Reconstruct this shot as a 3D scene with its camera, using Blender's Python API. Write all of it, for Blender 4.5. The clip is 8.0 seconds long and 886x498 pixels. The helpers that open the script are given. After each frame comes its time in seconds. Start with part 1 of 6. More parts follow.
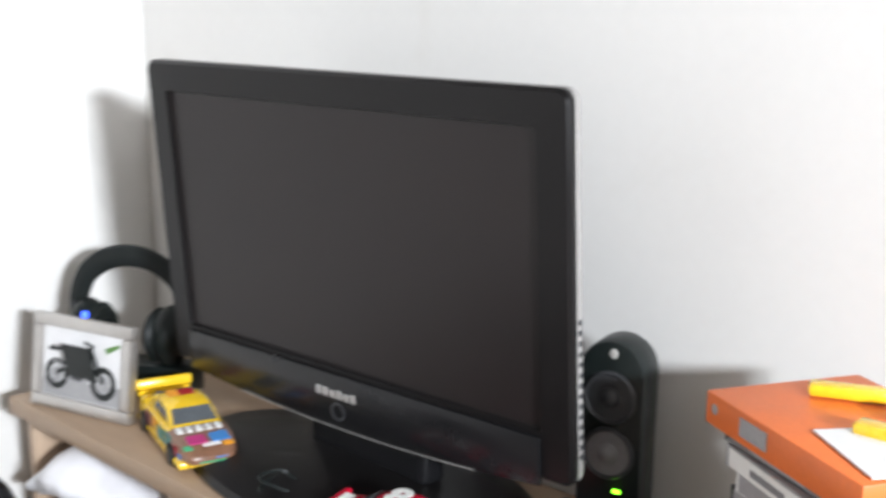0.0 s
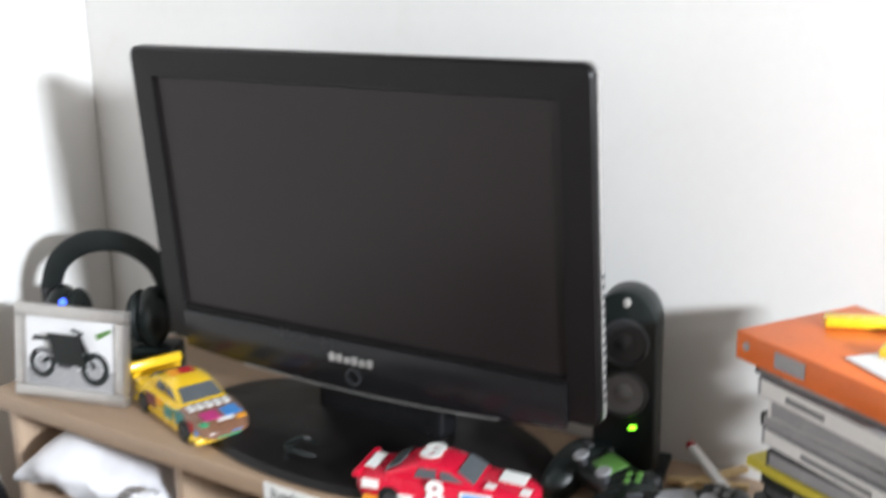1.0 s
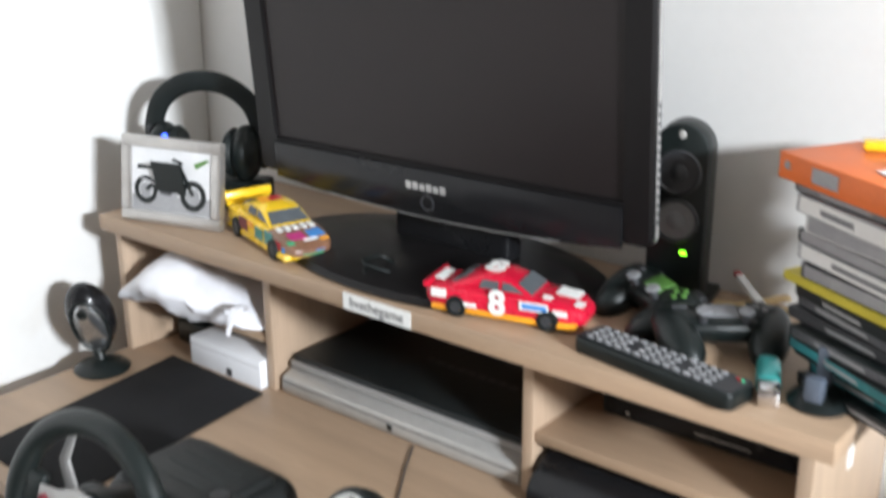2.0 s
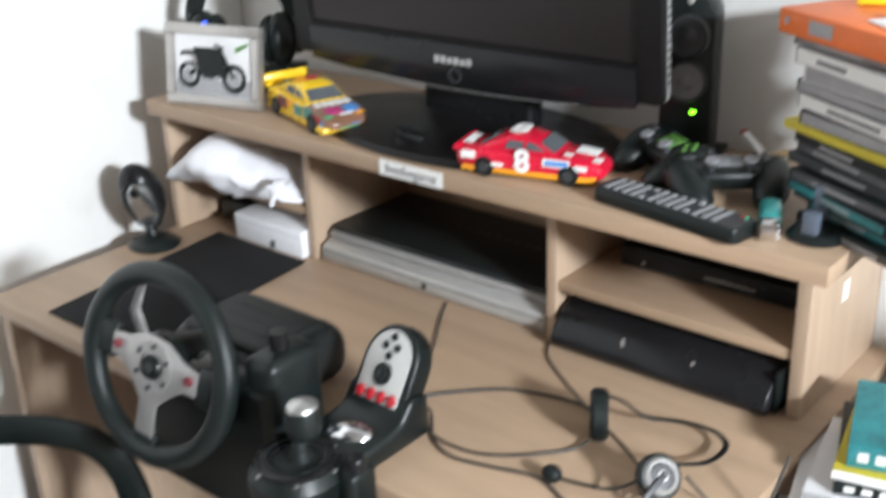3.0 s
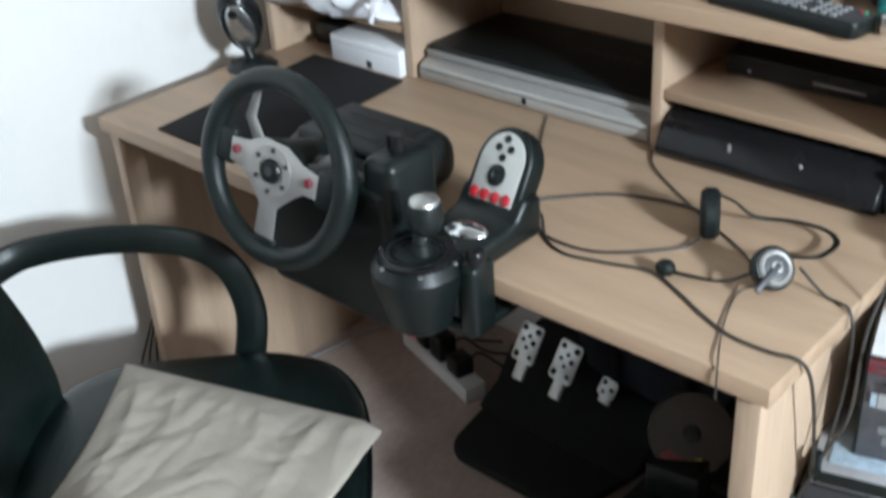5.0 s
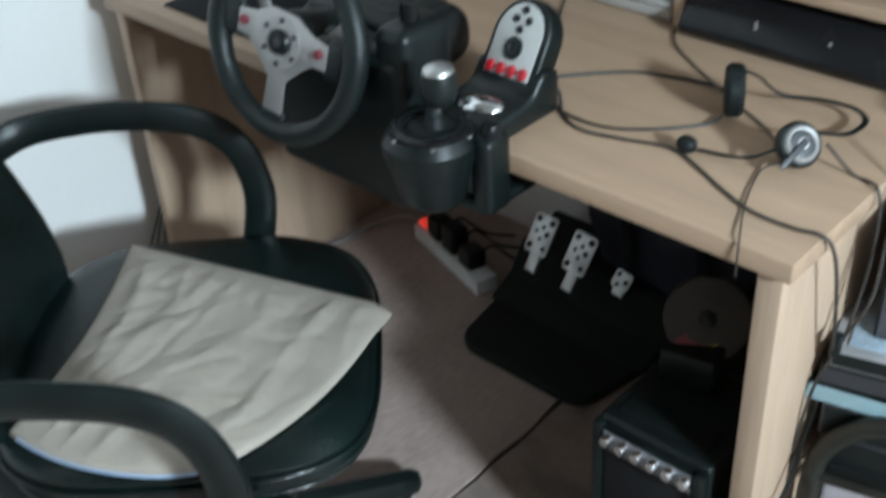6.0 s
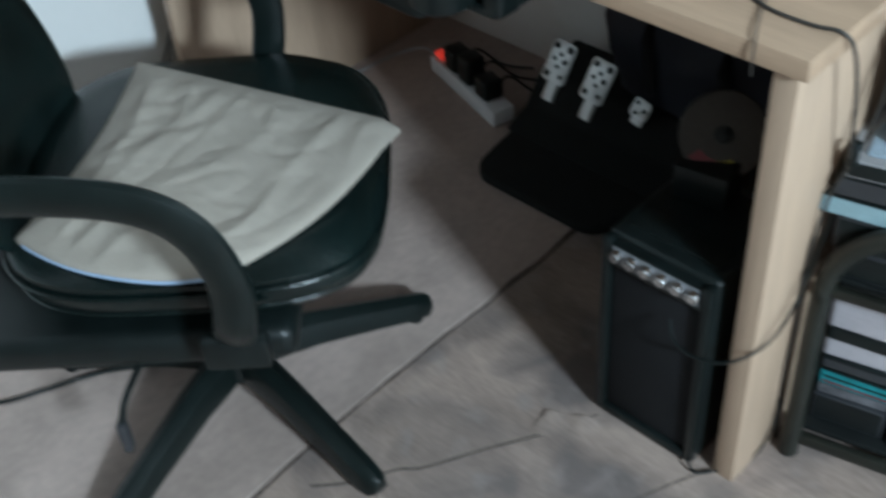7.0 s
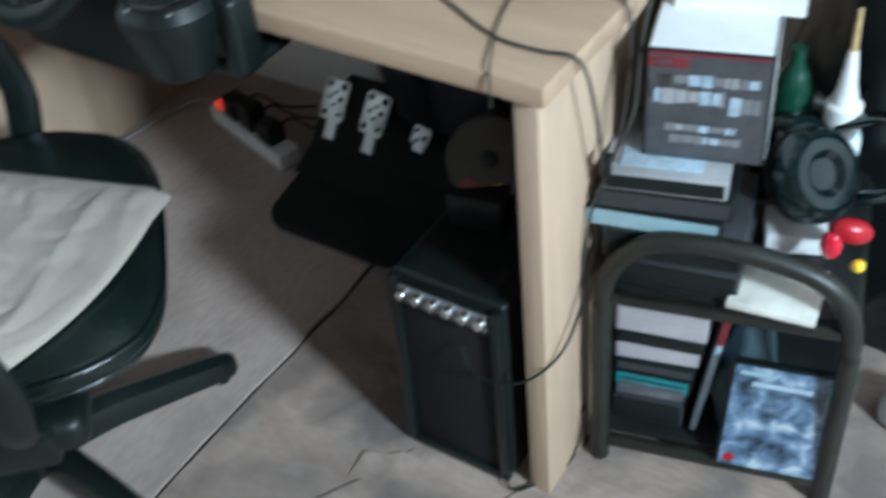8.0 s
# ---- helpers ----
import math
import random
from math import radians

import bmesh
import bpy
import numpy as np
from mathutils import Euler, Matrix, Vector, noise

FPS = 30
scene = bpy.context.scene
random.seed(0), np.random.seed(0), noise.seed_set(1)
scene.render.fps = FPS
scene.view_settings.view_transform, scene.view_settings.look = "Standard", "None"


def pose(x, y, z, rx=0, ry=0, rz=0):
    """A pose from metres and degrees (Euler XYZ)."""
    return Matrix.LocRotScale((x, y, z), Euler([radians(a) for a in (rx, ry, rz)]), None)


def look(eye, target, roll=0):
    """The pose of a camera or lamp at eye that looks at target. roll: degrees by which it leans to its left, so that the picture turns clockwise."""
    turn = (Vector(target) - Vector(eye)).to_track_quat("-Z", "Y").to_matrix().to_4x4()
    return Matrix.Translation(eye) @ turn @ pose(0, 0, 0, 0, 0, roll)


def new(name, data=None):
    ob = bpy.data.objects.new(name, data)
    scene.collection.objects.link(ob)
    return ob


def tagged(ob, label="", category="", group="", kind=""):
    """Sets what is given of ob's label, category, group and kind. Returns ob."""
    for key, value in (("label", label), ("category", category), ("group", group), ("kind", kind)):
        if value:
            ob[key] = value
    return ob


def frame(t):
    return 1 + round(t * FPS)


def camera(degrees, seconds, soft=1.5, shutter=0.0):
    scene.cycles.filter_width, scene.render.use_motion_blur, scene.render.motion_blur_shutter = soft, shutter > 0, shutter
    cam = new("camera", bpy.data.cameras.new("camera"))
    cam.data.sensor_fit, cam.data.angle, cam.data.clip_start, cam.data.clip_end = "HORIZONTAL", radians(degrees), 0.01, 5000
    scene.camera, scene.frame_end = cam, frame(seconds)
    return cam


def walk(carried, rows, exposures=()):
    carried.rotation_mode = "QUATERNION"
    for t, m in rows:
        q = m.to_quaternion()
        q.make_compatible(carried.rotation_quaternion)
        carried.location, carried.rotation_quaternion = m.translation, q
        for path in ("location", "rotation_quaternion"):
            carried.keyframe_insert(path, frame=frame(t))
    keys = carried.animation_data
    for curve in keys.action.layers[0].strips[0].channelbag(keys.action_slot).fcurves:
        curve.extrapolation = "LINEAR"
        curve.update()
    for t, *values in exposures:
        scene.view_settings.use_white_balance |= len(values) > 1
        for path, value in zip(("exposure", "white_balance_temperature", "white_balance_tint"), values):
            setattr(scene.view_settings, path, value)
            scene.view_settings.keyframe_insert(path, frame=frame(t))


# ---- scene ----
cam = camera(42.6, 8.0, soft=2.9, shutter=0.9)
EXPOSURES = [(0.0, 0.08, 6380, 8), (1.5, 0.13, 6330, 7), (3.0, 0.08, 6280, 6), (4.0, -0.02, 6040, 4), (5.5, -0.22, 5790, -1), (7.0, -0.60, 5370, -6), (8.0, -0.32, 5340, -6)]
PATH = [
    (0, (1.672, -0.406, 1.594), (0.336, 1.02, 1.167), 0.7),
    (0.5, (1.604, -0.492, 1.629), (0.453, 1.077, 1.168), -0.8),
    (0.6, (1.59, -0.503, 1.63), (0.448, 1.07, 1.157), -1.5),
    (1, (1.554, -0.596, 1.635), (0.45, 0.99, 1.12), -1.2),
    (1.5, (1.566, -0.65, 1.594), (0.409, 0.855, 0.966), -0.0),
    (1.7, (1.598, -0.665, 1.580), (0.403, 0.804, 0.935), -0.1),
    (2.8, (1.747, -0.832, 1.533), (0.565, 0.598, 0.787), -1.6),
    (3, (1.743, -0.842, 1.536), (0.555, 0.558, 0.743), -2.0),
    (3.5, (1.734, -0.891, 1.522), (0.518, 0.458, 0.684), -2.5),
    (4, (1.726, -0.908, 1.494), (0.463, 0.359, 0.599), -3.1),
    (4.2, (1.73, -0.918, 1.489), (0.472, 0.349, 0.587), -2.6),
    (5.3, (1.716, -0.946, 1.474), (0.547, 0.297, 0.431), -4.0),
    (5.5, (1.715, -0.932, 1.448), (0.554, 0.305, 0.387), -3.6),
    (6, (1.71, -0.94, 1.418), (0.55, 0.233, 0.287), -3.6),
    (6.5, (1.712, -0.955, 1.389), (0.539, 0.13, 0.186), -4.4),
    (7, (1.741, -0.94, 1.342), (0.636, 0.088, 0.029), -4.6),
    (7.5, (1.783, -0.908, 1.348), (0.786, 0.215, 0.027), -5.2),
    (8, (1.787, -0.865, 1.363), (0.886, 0.349, 0.053), -6.1),
]
walk(cam, [(t, look(eye, target, roll)) for t, eye, target, roll in PATH], EXPOSURES)

# ---- world and light ----
world = bpy.data.worlds.new("sky")
scene.world = world
world.use_nodes = True
sky = world.node_tree.nodes.new("ShaderNodeTexSky")
sky.sky_type, sky.sun_disc = "NISHITA", False
sky.sun_elevation, sky.sun_rotation = radians(40), radians(60)
world.node_tree.links.new(sky.outputs[0], world.node_tree.nodes["Background"].inputs[0])
world.node_tree.nodes["Background"].inputs[1].default_value = 0.1

WEST, NORTH, EAST, SOUTH, TOP = -0.105, 0.715, 4.8, -3.2, 2.65
WIN_Y0, WIN_Y1, WIN_Z0, WIN_Z1 = -1.43, -0.73, 2.05, 2.52

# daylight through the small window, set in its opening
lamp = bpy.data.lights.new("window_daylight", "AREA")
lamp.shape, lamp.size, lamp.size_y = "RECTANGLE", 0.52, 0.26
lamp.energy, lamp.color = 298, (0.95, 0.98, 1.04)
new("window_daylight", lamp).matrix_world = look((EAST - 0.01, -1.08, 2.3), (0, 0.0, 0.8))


# ---- materials ----
def mat(name, col, rough=0.5, metal=0.0, var=0.12, scale=14, bump=0.05, bscale=160, coat=0.0, stretch=(1, 1, 1), emit=0.0, rand=0.0, clear=0.0):
    """Principled surface with colour variation at two scales and a fine relief."""
    m = bpy.data.materials.new(name)
    m.use_nodes = True
    nt = m.node_tree
    bsdf = nt.nodes["Principled BSDF"]
    link = nt.links.new
    co = nt.nodes.new("ShaderNodeTexCoord")
    mp = nt.nodes.new("ShaderNodeMapping")
    mp.inputs["Scale"].default_value = stretch
    link(co.outputs["Object"], mp.inputs["Vector"])
    big = nt.nodes.new("ShaderNodeTexNoise")
    big.inputs["Scale"].default_value, big.inputs["Detail"].default_value = scale, 5
    fine = nt.nodes.new("ShaderNodeTexNoise")
    fine.inputs["Scale"].default_value, fine.inputs["Detail"].default_value = bscale, 3
    link(mp.outputs[0], big.inputs["Vector"])
    link(mp.outputs[0], fine.inputs["Vector"])
    mix = nt.nodes.new("ShaderNodeMath")
    mix.operation = "MULTIPLY_ADD"
    link(fine.outputs["Fac"], mix.inputs[0])
    mix.inputs[1].default_value = 0.5
    link(big.outputs["Fac"], mix.inputs[2])
    ramp = nt.nodes.new("ShaderNodeMapRange")
    ramp.inputs["From Min"].default_value, ramp.inputs["From Max"].default_value = 0.45, 1.05
    ramp.inputs["To Min"].default_value, ramp.inputs["To Max"].default_value = 1 - var, 1 + var
    link(mix.outputs[0], ramp.inputs["Value"])
    last = ramp.outputs[0]
    if rand:
        info = nt.nodes.new("ShaderNodeObjectInfo")
        r2 = nt.nodes.new("ShaderNodeMapRange")
        r2.inputs["To Min"].default_value, r2.inputs["To Max"].default_value = 1 - rand, 1 + rand
        link(info.outputs["Random"], r2.inputs["Value"])
        mul = nt.nodes.new("ShaderNodeMath")
        mul.operation = "MULTIPLY"
        link(last, mul.inputs[0])
        link(r2.outputs[0], mul.inputs[1])
        last = mul.outputs[0]
    tint = nt.nodes.new("ShaderNodeVectorMath")
    tint.operation = "SCALE"
    tint.inputs[0].default_value = col
    link(last, tint.inputs["Scale"])
    link(tint.outputs[0], bsdf.inputs["Base Color"])
    rr = nt.nodes.new("ShaderNodeMapRange")
    rr.inputs["To Min"].default_value, rr.inputs["To Max"].default_value = max(0.02, rough - 0.08), min(1, rough + 0.1)
    link(big.outputs["Fac"], rr.inputs["Value"])
    link(rr.outputs[0], bsdf.inputs["Roughness"])
    bsdf.inputs["Metallic"].default_value = metal
    bsdf.inputs["Coat Weight"].default_value = coat
    bsdf.inputs["Transmission Weight"].default_value = clear
    if bump:
        bp = nt.nodes.new("ShaderNodeBump")
        bp.inputs["Strength"].default_value, bp.inputs["Distance"].default_value = bump, 0.002
        link(fine.outputs["Fac"], bp.inputs["Height"])
        link(bp.outputs[0], bsdf.inputs["Normal"])
    if emit:
        bsdf.inputs["Emission Color"].default_value = (*col, 1)
        bsdf.inputs["Emission Strength"].default_value = emit
    return m


WALL = mat("white_wall_paint", (0.78, 0.77, 0.75), 0.75, var=0.025, scale=2, bump=0.15, bscale=60)
# dark tones for the unseen walls and ceiling, chosen to weaken bounced light
DULLWALL = mat("bounce_cut_wall", (0.17, 0.145, 0.12), 0.8, var=0.05, scale=2)
CEIL = mat("bounce_cut_ceiling", (0.34, 0.33, 0.31), 0.85, var=0.04, scale=2)
LINO = mat("floor_vinyl", (0.455, 0.366, 0.322), 0.55, var=0.30, scale=5, bump=0.15, bscale=90, stretch=(1, 0.45, 1))
# darker tone for the crease lines in the vinyl
CREASE = mat("dark_crease", (0.13, 0.105, 0.09), 0.9, var=0.4, scale=60)
LINO2 = mat("wood_effect_vinyl", (0.37, 0.290, 0.245), 0.5, var=0.36, scale=4, bump=0.12, bscale=45, stretch=(0.8, 3.2, 1))
# dark base in the joint of the sheets, its tone includes the fold's shade
SEAM = mat("shaded_seam", (0.062, 0.052, 0.045), 0.9, var=0.3, scale=40)
BEECH = mat("beech_laminate", (0.384, 0.269, 0.179), 0.46, var=0.16, scale=5, bump=0.04, bscale=60, stretch=(0.3, 5, 5))
# same beech, lightened to add the strong side light on upright boards
LIT_BEECH_SIDE = mat("beech_laminate_upright_lit", (0.44, 0.322, 0.228), 0.42, var=0.16, scale=5, bump=0.04, bscale=60, stretch=(5, 5, 0.3))
BLACK = mat("black_plastic", (0.0062, 0.0095, 0.0093), 0.36, var=0.3, scale=30, bump=0.12, bscale=500)
GLOSS = mat("glossy_black_plastic", (0.010, 0.010, 0.011), 0.24, var=0.2, scale=8, bump=0.0, coat=0.08)
SCREEN = mat("matt_lcd_screen", (0.013, 0.0095, 0.0095), 0.33, var=0.1, scale=6, bump=0.02, bscale=900)
BEZEL = mat("smoked_black_plastic", (0.007, 0.0062, 0.0064), 0.34, var=0.15, scale=8, bump=0.0)
# grey edging; on the television its paleness stands for reflected light
TVEDGE = mat("pale_grey_edge", (0.30, 0.29, 0.28), 0.45, var=0.08, scale=25)
RUBBER = mat("black_rubber", (0.0068, 0.0100, 0.0098), 0.55, var=0.3, scale=25, bump=0.2, bscale=350)
LEATHER = mat("black_leather_rim", (0.010, 0.014, 0.0135), 0.36, var=0.3, scale=22, bump=0.35, bscale=420)
ARMREST = mat("moulded_armrest_plastic", (0.0058, 0.0098, 0.0092), 0.30, var=0.35, scale=14, bump=0.25, bscale=380)
CHAIRSKIN = mat("black_green_leatherette", (0.006, 0.0115, 0.0108), 0.2, var=0.5, scale=12, bump=0.4, bscale=240)
DUSTY = mat("dusty_black_plastic", (0.010, 0.012, 0.012), 0.45, var=0.5, scale=9, bump=0.2, bscale=260)
STEEL = mat("brushed_steel", (0.55, 0.55, 0.54), 0.34, 0.9, var=0.1, scale=30, bump=0.05)
ALU = mat("satin_aluminium", (0.42, 0.41, 0.40), 0.42, 0.6, var=0.1, scale=30, bump=0.08, bscale=400)
CHROME = mat("chrome", (0.75, 0.76, 0.78), 0.12, 1.0, var=0.05, scale=20, bump=0.0)
SILVER = mat("silver_paint", (0.45, 0.44, 0.42), 0.35, 0.35, var=0.1, scale=20, bump=0.03)
GREYPANEL = mat("grey_button_panel", (0.5, 0.5, 0.48), 0.4, 0.1, var=0.06, scale=25)
REDBTN = mat("red_button", (0.40, 0.008, 0.018), 0.3, var=0.1)
RED = mat("red_toy_paint", (0.62, 0.010, 0.040), 0.25, var=0.08, scale=30, bump=0.0, coat=0.4)
YELLOW = mat("yellow_toy_paint", (0.85, 0.55, 0.02), 0.25, var=0.08, scale=30, bump=0.0, coat=0.4)
ORANGE_TOY = mat("orange_yellow_trim", (0.85, 0.36, 0.02), 0.3, var=0.08)
WHITE = mat("white_print", (0.8, 0.8, 0.78), 0.4, var=0.05, scale=40)
MAGENTA = mat("magenta_print", (0.5, 0.04, 0.2), 0.35, var=0.2)
PINKISH = mat("brown_toy_paint", (0.20, 0.10, 0.06), 0.3, var=0.3, scale=60, bump=0.0, coat=0.2)
BLUEP = mat("blue_print", (0.06, 0.25, 0.62), 0.35, var=0.1)
GREENP = mat("green_print", (0.06, 0.42, 0.2), 0.35, var=0.1)
GREENP2 = mat("dark_green_glass", (0.012, 0.05, 0.03), 0.2, var=0.2)
TEALP = mat("teal_plastic", (0.03, 0.24, 0.23), 0.3, var=0.15, coat=0.2)
DARKGLASS = mat("dark_toy_glass", (0.10, 0.11, 0.12), 0.12, var=0.2, bump=0.0)
PAPER = mat("white_paper", (0.78, 0.78, 0.79), 0.7, var=0.06, scale=20, bump=0.1)
CARD = mat("white_card", (0.74, 0.74, 0.76), 0.55, var=0.06, scale=15)
BAG = mat("white_plastic_bag", (0.80, 0.80, 0.84), 0.35, var=0.05, scale=18, bump=0.3, bscale=60)
CLOTH = mat("cream_cotton", (0.384, 0.341, 0.290), 0.9, var=0.1, scale=10, bump=0.5, bscale=300)
HEM = mat("pale_blue_hem", (0.35, 0.45, 0.62), 0.85, var=0.1)
SACK = mat("black_sack_film", (0.008, 0.010, 0.010), 0.28, var=0.4, scale=10, bump=0.25, bscale=50)
CABLE = mat("grey_brown_cable", (0.035, 0.031, 0.027), 0.5, var=0.3)
GUNMETAL = mat("polished_gunmetal", (0.42, 0.43, 0.44), 0.2, 0.9, var=0.2, scale=30, bump=0.0)
MATC = mat("charcoal_cloth", (0.011, 0.011, 0.012), 0.85, var=0.3, scale=18, bump=0.3, bscale=600)
CARPET = mat("black_carpet", (0.008, 0.010, 0.0095), 0.95, var=0.4, scale=60, bump=0.5, bscale=700)
ORANGE = mat("orange_card_box", (0.78, 0.17, 0.03), 0.4, var=0.1, scale=12)
BROWNFRAME = mat("silver_picture_frame", (0.50, 0.48, 0.46), 0.32, 0.75, var=0.12, scale=25)
GOLD = mat("pale_wood", (0.55, 0.40, 0.2), 0.5, var=0.2, scale=30, stretch=(0.3, 4, 4))
LED_G = mat("green_led", (0.25, 1.0, 0.02), 0.3, emit=6.0)
LED_R = mat("red_led", (1.0, 0.02, 0.03), 0.3, emit=4.0)
LED_B = mat("blue_led", (0.05, 0.12, 1.0), 0.3, emit=3.0)
NEON = mat("red_neon_switch", (0.9, 0.05, 0.03), 0.3, emit=0.7)
DKGREY = mat("dark_grey_plastic", (0.035, 0.036, 0.04), 0.45, var=0.2)
MIDGREY = mat("mid_grey_plastic", (0.2, 0.2, 0.21), 0.45, var=0.2)
BLUEGREY = mat("blue_grey_plastic", (0.09, 0.11, 0.145), 0.45, var=0.2)
CUPSKIN = mat("black_teal_gloss", (0.004, 0.011, 0.012), 0.17, var=0.4, scale=20, bump=0.0)
LIME = mat("lime_plastic", (0.10, 0.24, 0.05), 0.4)
TUBE = mat("black_lacquered_tube", (0.0135, 0.0145, 0.0105), 0.45, var=0.45, scale=14, bump=0.15)
GLASSY = mat("bottle_plastic", (0.72, 0.8, 0.84), 0.25, var=0.1)
CDM = mat("compact_disc", (0.042, 0.036, 0.030), 0.35, 0.3, var=0.25, scale=20, bump=0.0)
def stain(m, colour, scale, low, high, most):
    """Wandering stains of another tone over a worn surface."""
    nt = m.node_tree
    bsdf = nt.nodes["Principled BSDF"]
    clean = bsdf.inputs["Base Color"].links[0].from_socket
    co = nt.nodes.new("ShaderNodeTexCoord")
    ns = nt.nodes.new("ShaderNodeTexNoise")
    ns.inputs["Scale"].default_value, ns.inputs["Detail"].default_value, ns.inputs["Distortion"].default_value = scale, 6, 0.6
    rg = nt.nodes.new("ShaderNodeMapRange")
    rg.inputs["From Min"].default_value, rg.inputs["From Max"].default_value = low, high
    rg.inputs["To Max"].default_value = most
    mx = nt.nodes.new("ShaderNodeMix")
    mx.data_type = "RGBA"
    mx.inputs[7].default_value = (*colour, 1)
    nt.links.new(co.outputs["Object"], ns.inputs["Vector"])
    nt.links.new(ns.outputs["Fac"], rg.inputs["Value"])
    nt.links.new(rg.outputs[0], mx.inputs[0])
    nt.links.new(clean, mx.inputs[6])
    nt.links.new(mx.outputs[2], bsdf.inputs["Base Color"])


stain(LINO2, (0.15, 0.128, 0.122), 5.5, 0.47, 0.64, 0.85)
stain(LINO2, (0.42, 0.37, 0.345), 11.0, 0.58, 0.74, 0.4)
stain(LINO, (0.28, 0.225, 0.195), 3.5, 0.52, 0.72, 0.6)
stain(WALL, (0.66, 0.63, 0.58), 4.0, 0.60, 0.72, 0.35)
for dull, level in ((CHAIRSKIN, 0.40), (ARMREST, 0.36), (LEATHER, 0.36), (BEZEL, 0.22), (RUBBER, 0.3), (BLACK, 0.36), (GLOSS, 0.24), (SCREEN, 0.3), (DUSTY, 0.35), (MATC, 0.25)):
    dull.node_tree.nodes["Principled BSDF"].inputs["Specular IOR Level"].default_value = level


def art_mat(name, stops, scale):
    """A printed picture: noise through a ramp of colours."""
    m = mat(name, (0.5, 0.5, 0.5), 0.25, bump=0.0, coat=0.3)
    nt = m.node_tree
    ns = nt.nodes.new("ShaderNodeTexNoise")
    ns.inputs["Scale"].default_value, ns.inputs["Detail"].default_value, ns.inputs["Distortion"].default_value = scale, 7, 0.35
    rp = nt.nodes.new("ShaderNodeValToRGB")
    while len(rp.color_ramp.elements) < len(stops):
        rp.color_ramp.elements.new(0.5)
    for e, (p, c) in zip(rp.color_ramp.elements, stops):
        e.position, e.color = p, (*c, 1)
    co = nt.nodes.new("ShaderNodeTexCoord")
    nt.links.new(co.outputs["Object"], ns.inputs["Vector"])
    nt.links.new(ns.outputs["Fac"], rp.inputs["Fac"])
    nt.links.new(rp.outputs[0], nt.nodes["Principled BSDF"].inputs["Base Color"])
    return m


MISTY = art_mat("misty_blue_artwork", [(0.34, (0.016, 0.030, 0.050)), (0.45, (0.075, 0.120, 0.190)), (0.55, (0.16, 0.24, 0.36)), (0.68, (0.50, 0.56, 0.62))], 30)
PICTURES = art_mat("dark_picture_print", [(0.42, (0.015, 0.014, 0.016)), (0.53, (0.05, 0.047, 0.05)), (0.62, (0.13, 0.125, 0.125)), (0.74, (0.36, 0.34, 0.33))], 30)
NAVYCLOTH = mat("navy_nylon", (0.008, 0.011, 0.020), 0.6, var=0.3, scale=20, bump=0.3, bscale=300)
TEALCLOTH = mat("dark_teal_cloth", (0.016, 0.034, 0.044), 0.7, var=0.3, scale=20, bump=0.4, bscale=300)
CREAMC = mat("cream_glossy_card", (0.74, 0.72, 0.655), 0.3, var=0.2, scale=25, bump=0.15, bscale=60)
MAUVE = mat("mauve_grey_card", (0.42, 0.39, 0.41), 0.5, var=0.12, scale=20)
SLATE = mat("slate_printed_card", (0.065, 0.066, 0.072), 0.35, var=0.35, scale=30, bump=0.0)
MAROON = mat("maroon_cover", (0.16, 0.02, 0.03), 0.4, var=0.2)
NAVY = mat("navy_cover", (0.03, 0.05, 0.10), 0.35, var=0.3)
STEELBLUE = mat("steel_blue_print", (0.16, 0.24, 0.38), 0.25, var=0.7, scale=26, bump=0.0, coat=0.4)
TEALC = mat("teal_cover", (0.03, 0.20, 0.22), 0.4, var=0.5, scale=30)
YELC = mat("yellow_cover", (0.6, 0.5, 0.04), 0.45, var=0.15)
GREYC = mat("grey_cover", (0.33, 0.33, 0.34), 0.4, var=0.2)
GREYPIC = mat("dark_picture_cover", (0.10, 0.10, 0.11), 0.35, var=0.8, scale=22, bump=0.0)
PALEBLUE = mat("pale_blue_card", (0.38, 0.47, 0.56), 0.45, var=0.3, scale=40)
CYANG = mat("cyan_highlight_case", (0.30, 0.42, 0.46), 0.2, var=0.2)


# ---- mesh helpers ----
def bm_new():
    return bmesh.new()


def rbox(bm, x0, y0, z0, x1, y1, z1, b=0.002, seg=2, m=None):
    """A box with rounded edges."""
    r = bmesh.ops.create_cube(bm, size=1.0)
    vs = r["verts"]
    sx, sy, sz = abs(x1 - x0), abs(y1 - y0), abs(z1 - z0)
    for v in vs:
        v.co = Vector(((x0 + x1) / 2 + v.co.x * sx, (y0 + y1) / 2 + v.co.y * sy, (z0 + z1) / 2 + v.co.z * sz))
    b = min(b, 0.49 * min(sx, sy, sz))
    if b > 0:
        es = list({e for v in vs for e in v.link_edges})
        r = bmesh.ops.bevel(bm, geom=es, offset=b, segments=seg, profile=0.5, affect="EDGES")
        vs = list({v for f in r["faces"] for v in f.verts} | {v for v in vs if v.is_valid})
    if m is not None:
        for v in vs:
            v.co = m @ v.co
    return bm


def cyl(bm, r1, r2, h, m=None, seg=24):
    """A cone or cylinder from z=0 to z=h."""
    mm = (m or Matrix()) @ Matrix.Translation((0, 0, h / 2))
    bmesh.ops.create_cone(bm, cap_ends=True, segments=seg, radius1=r1, radius2=r2, depth=h, matrix=mm)
    return bm


def ball(bm, rx, ry, rz, m=None, seg=20):
    mm = (m or Matrix()) @ Matrix.Diagonal((rx, ry, rz, 1))
    bmesh.ops.create_uvsphere(bm, u_segments=seg, v_segments=max(8, seg // 2), radius=1.0, matrix=mm)
    return bm


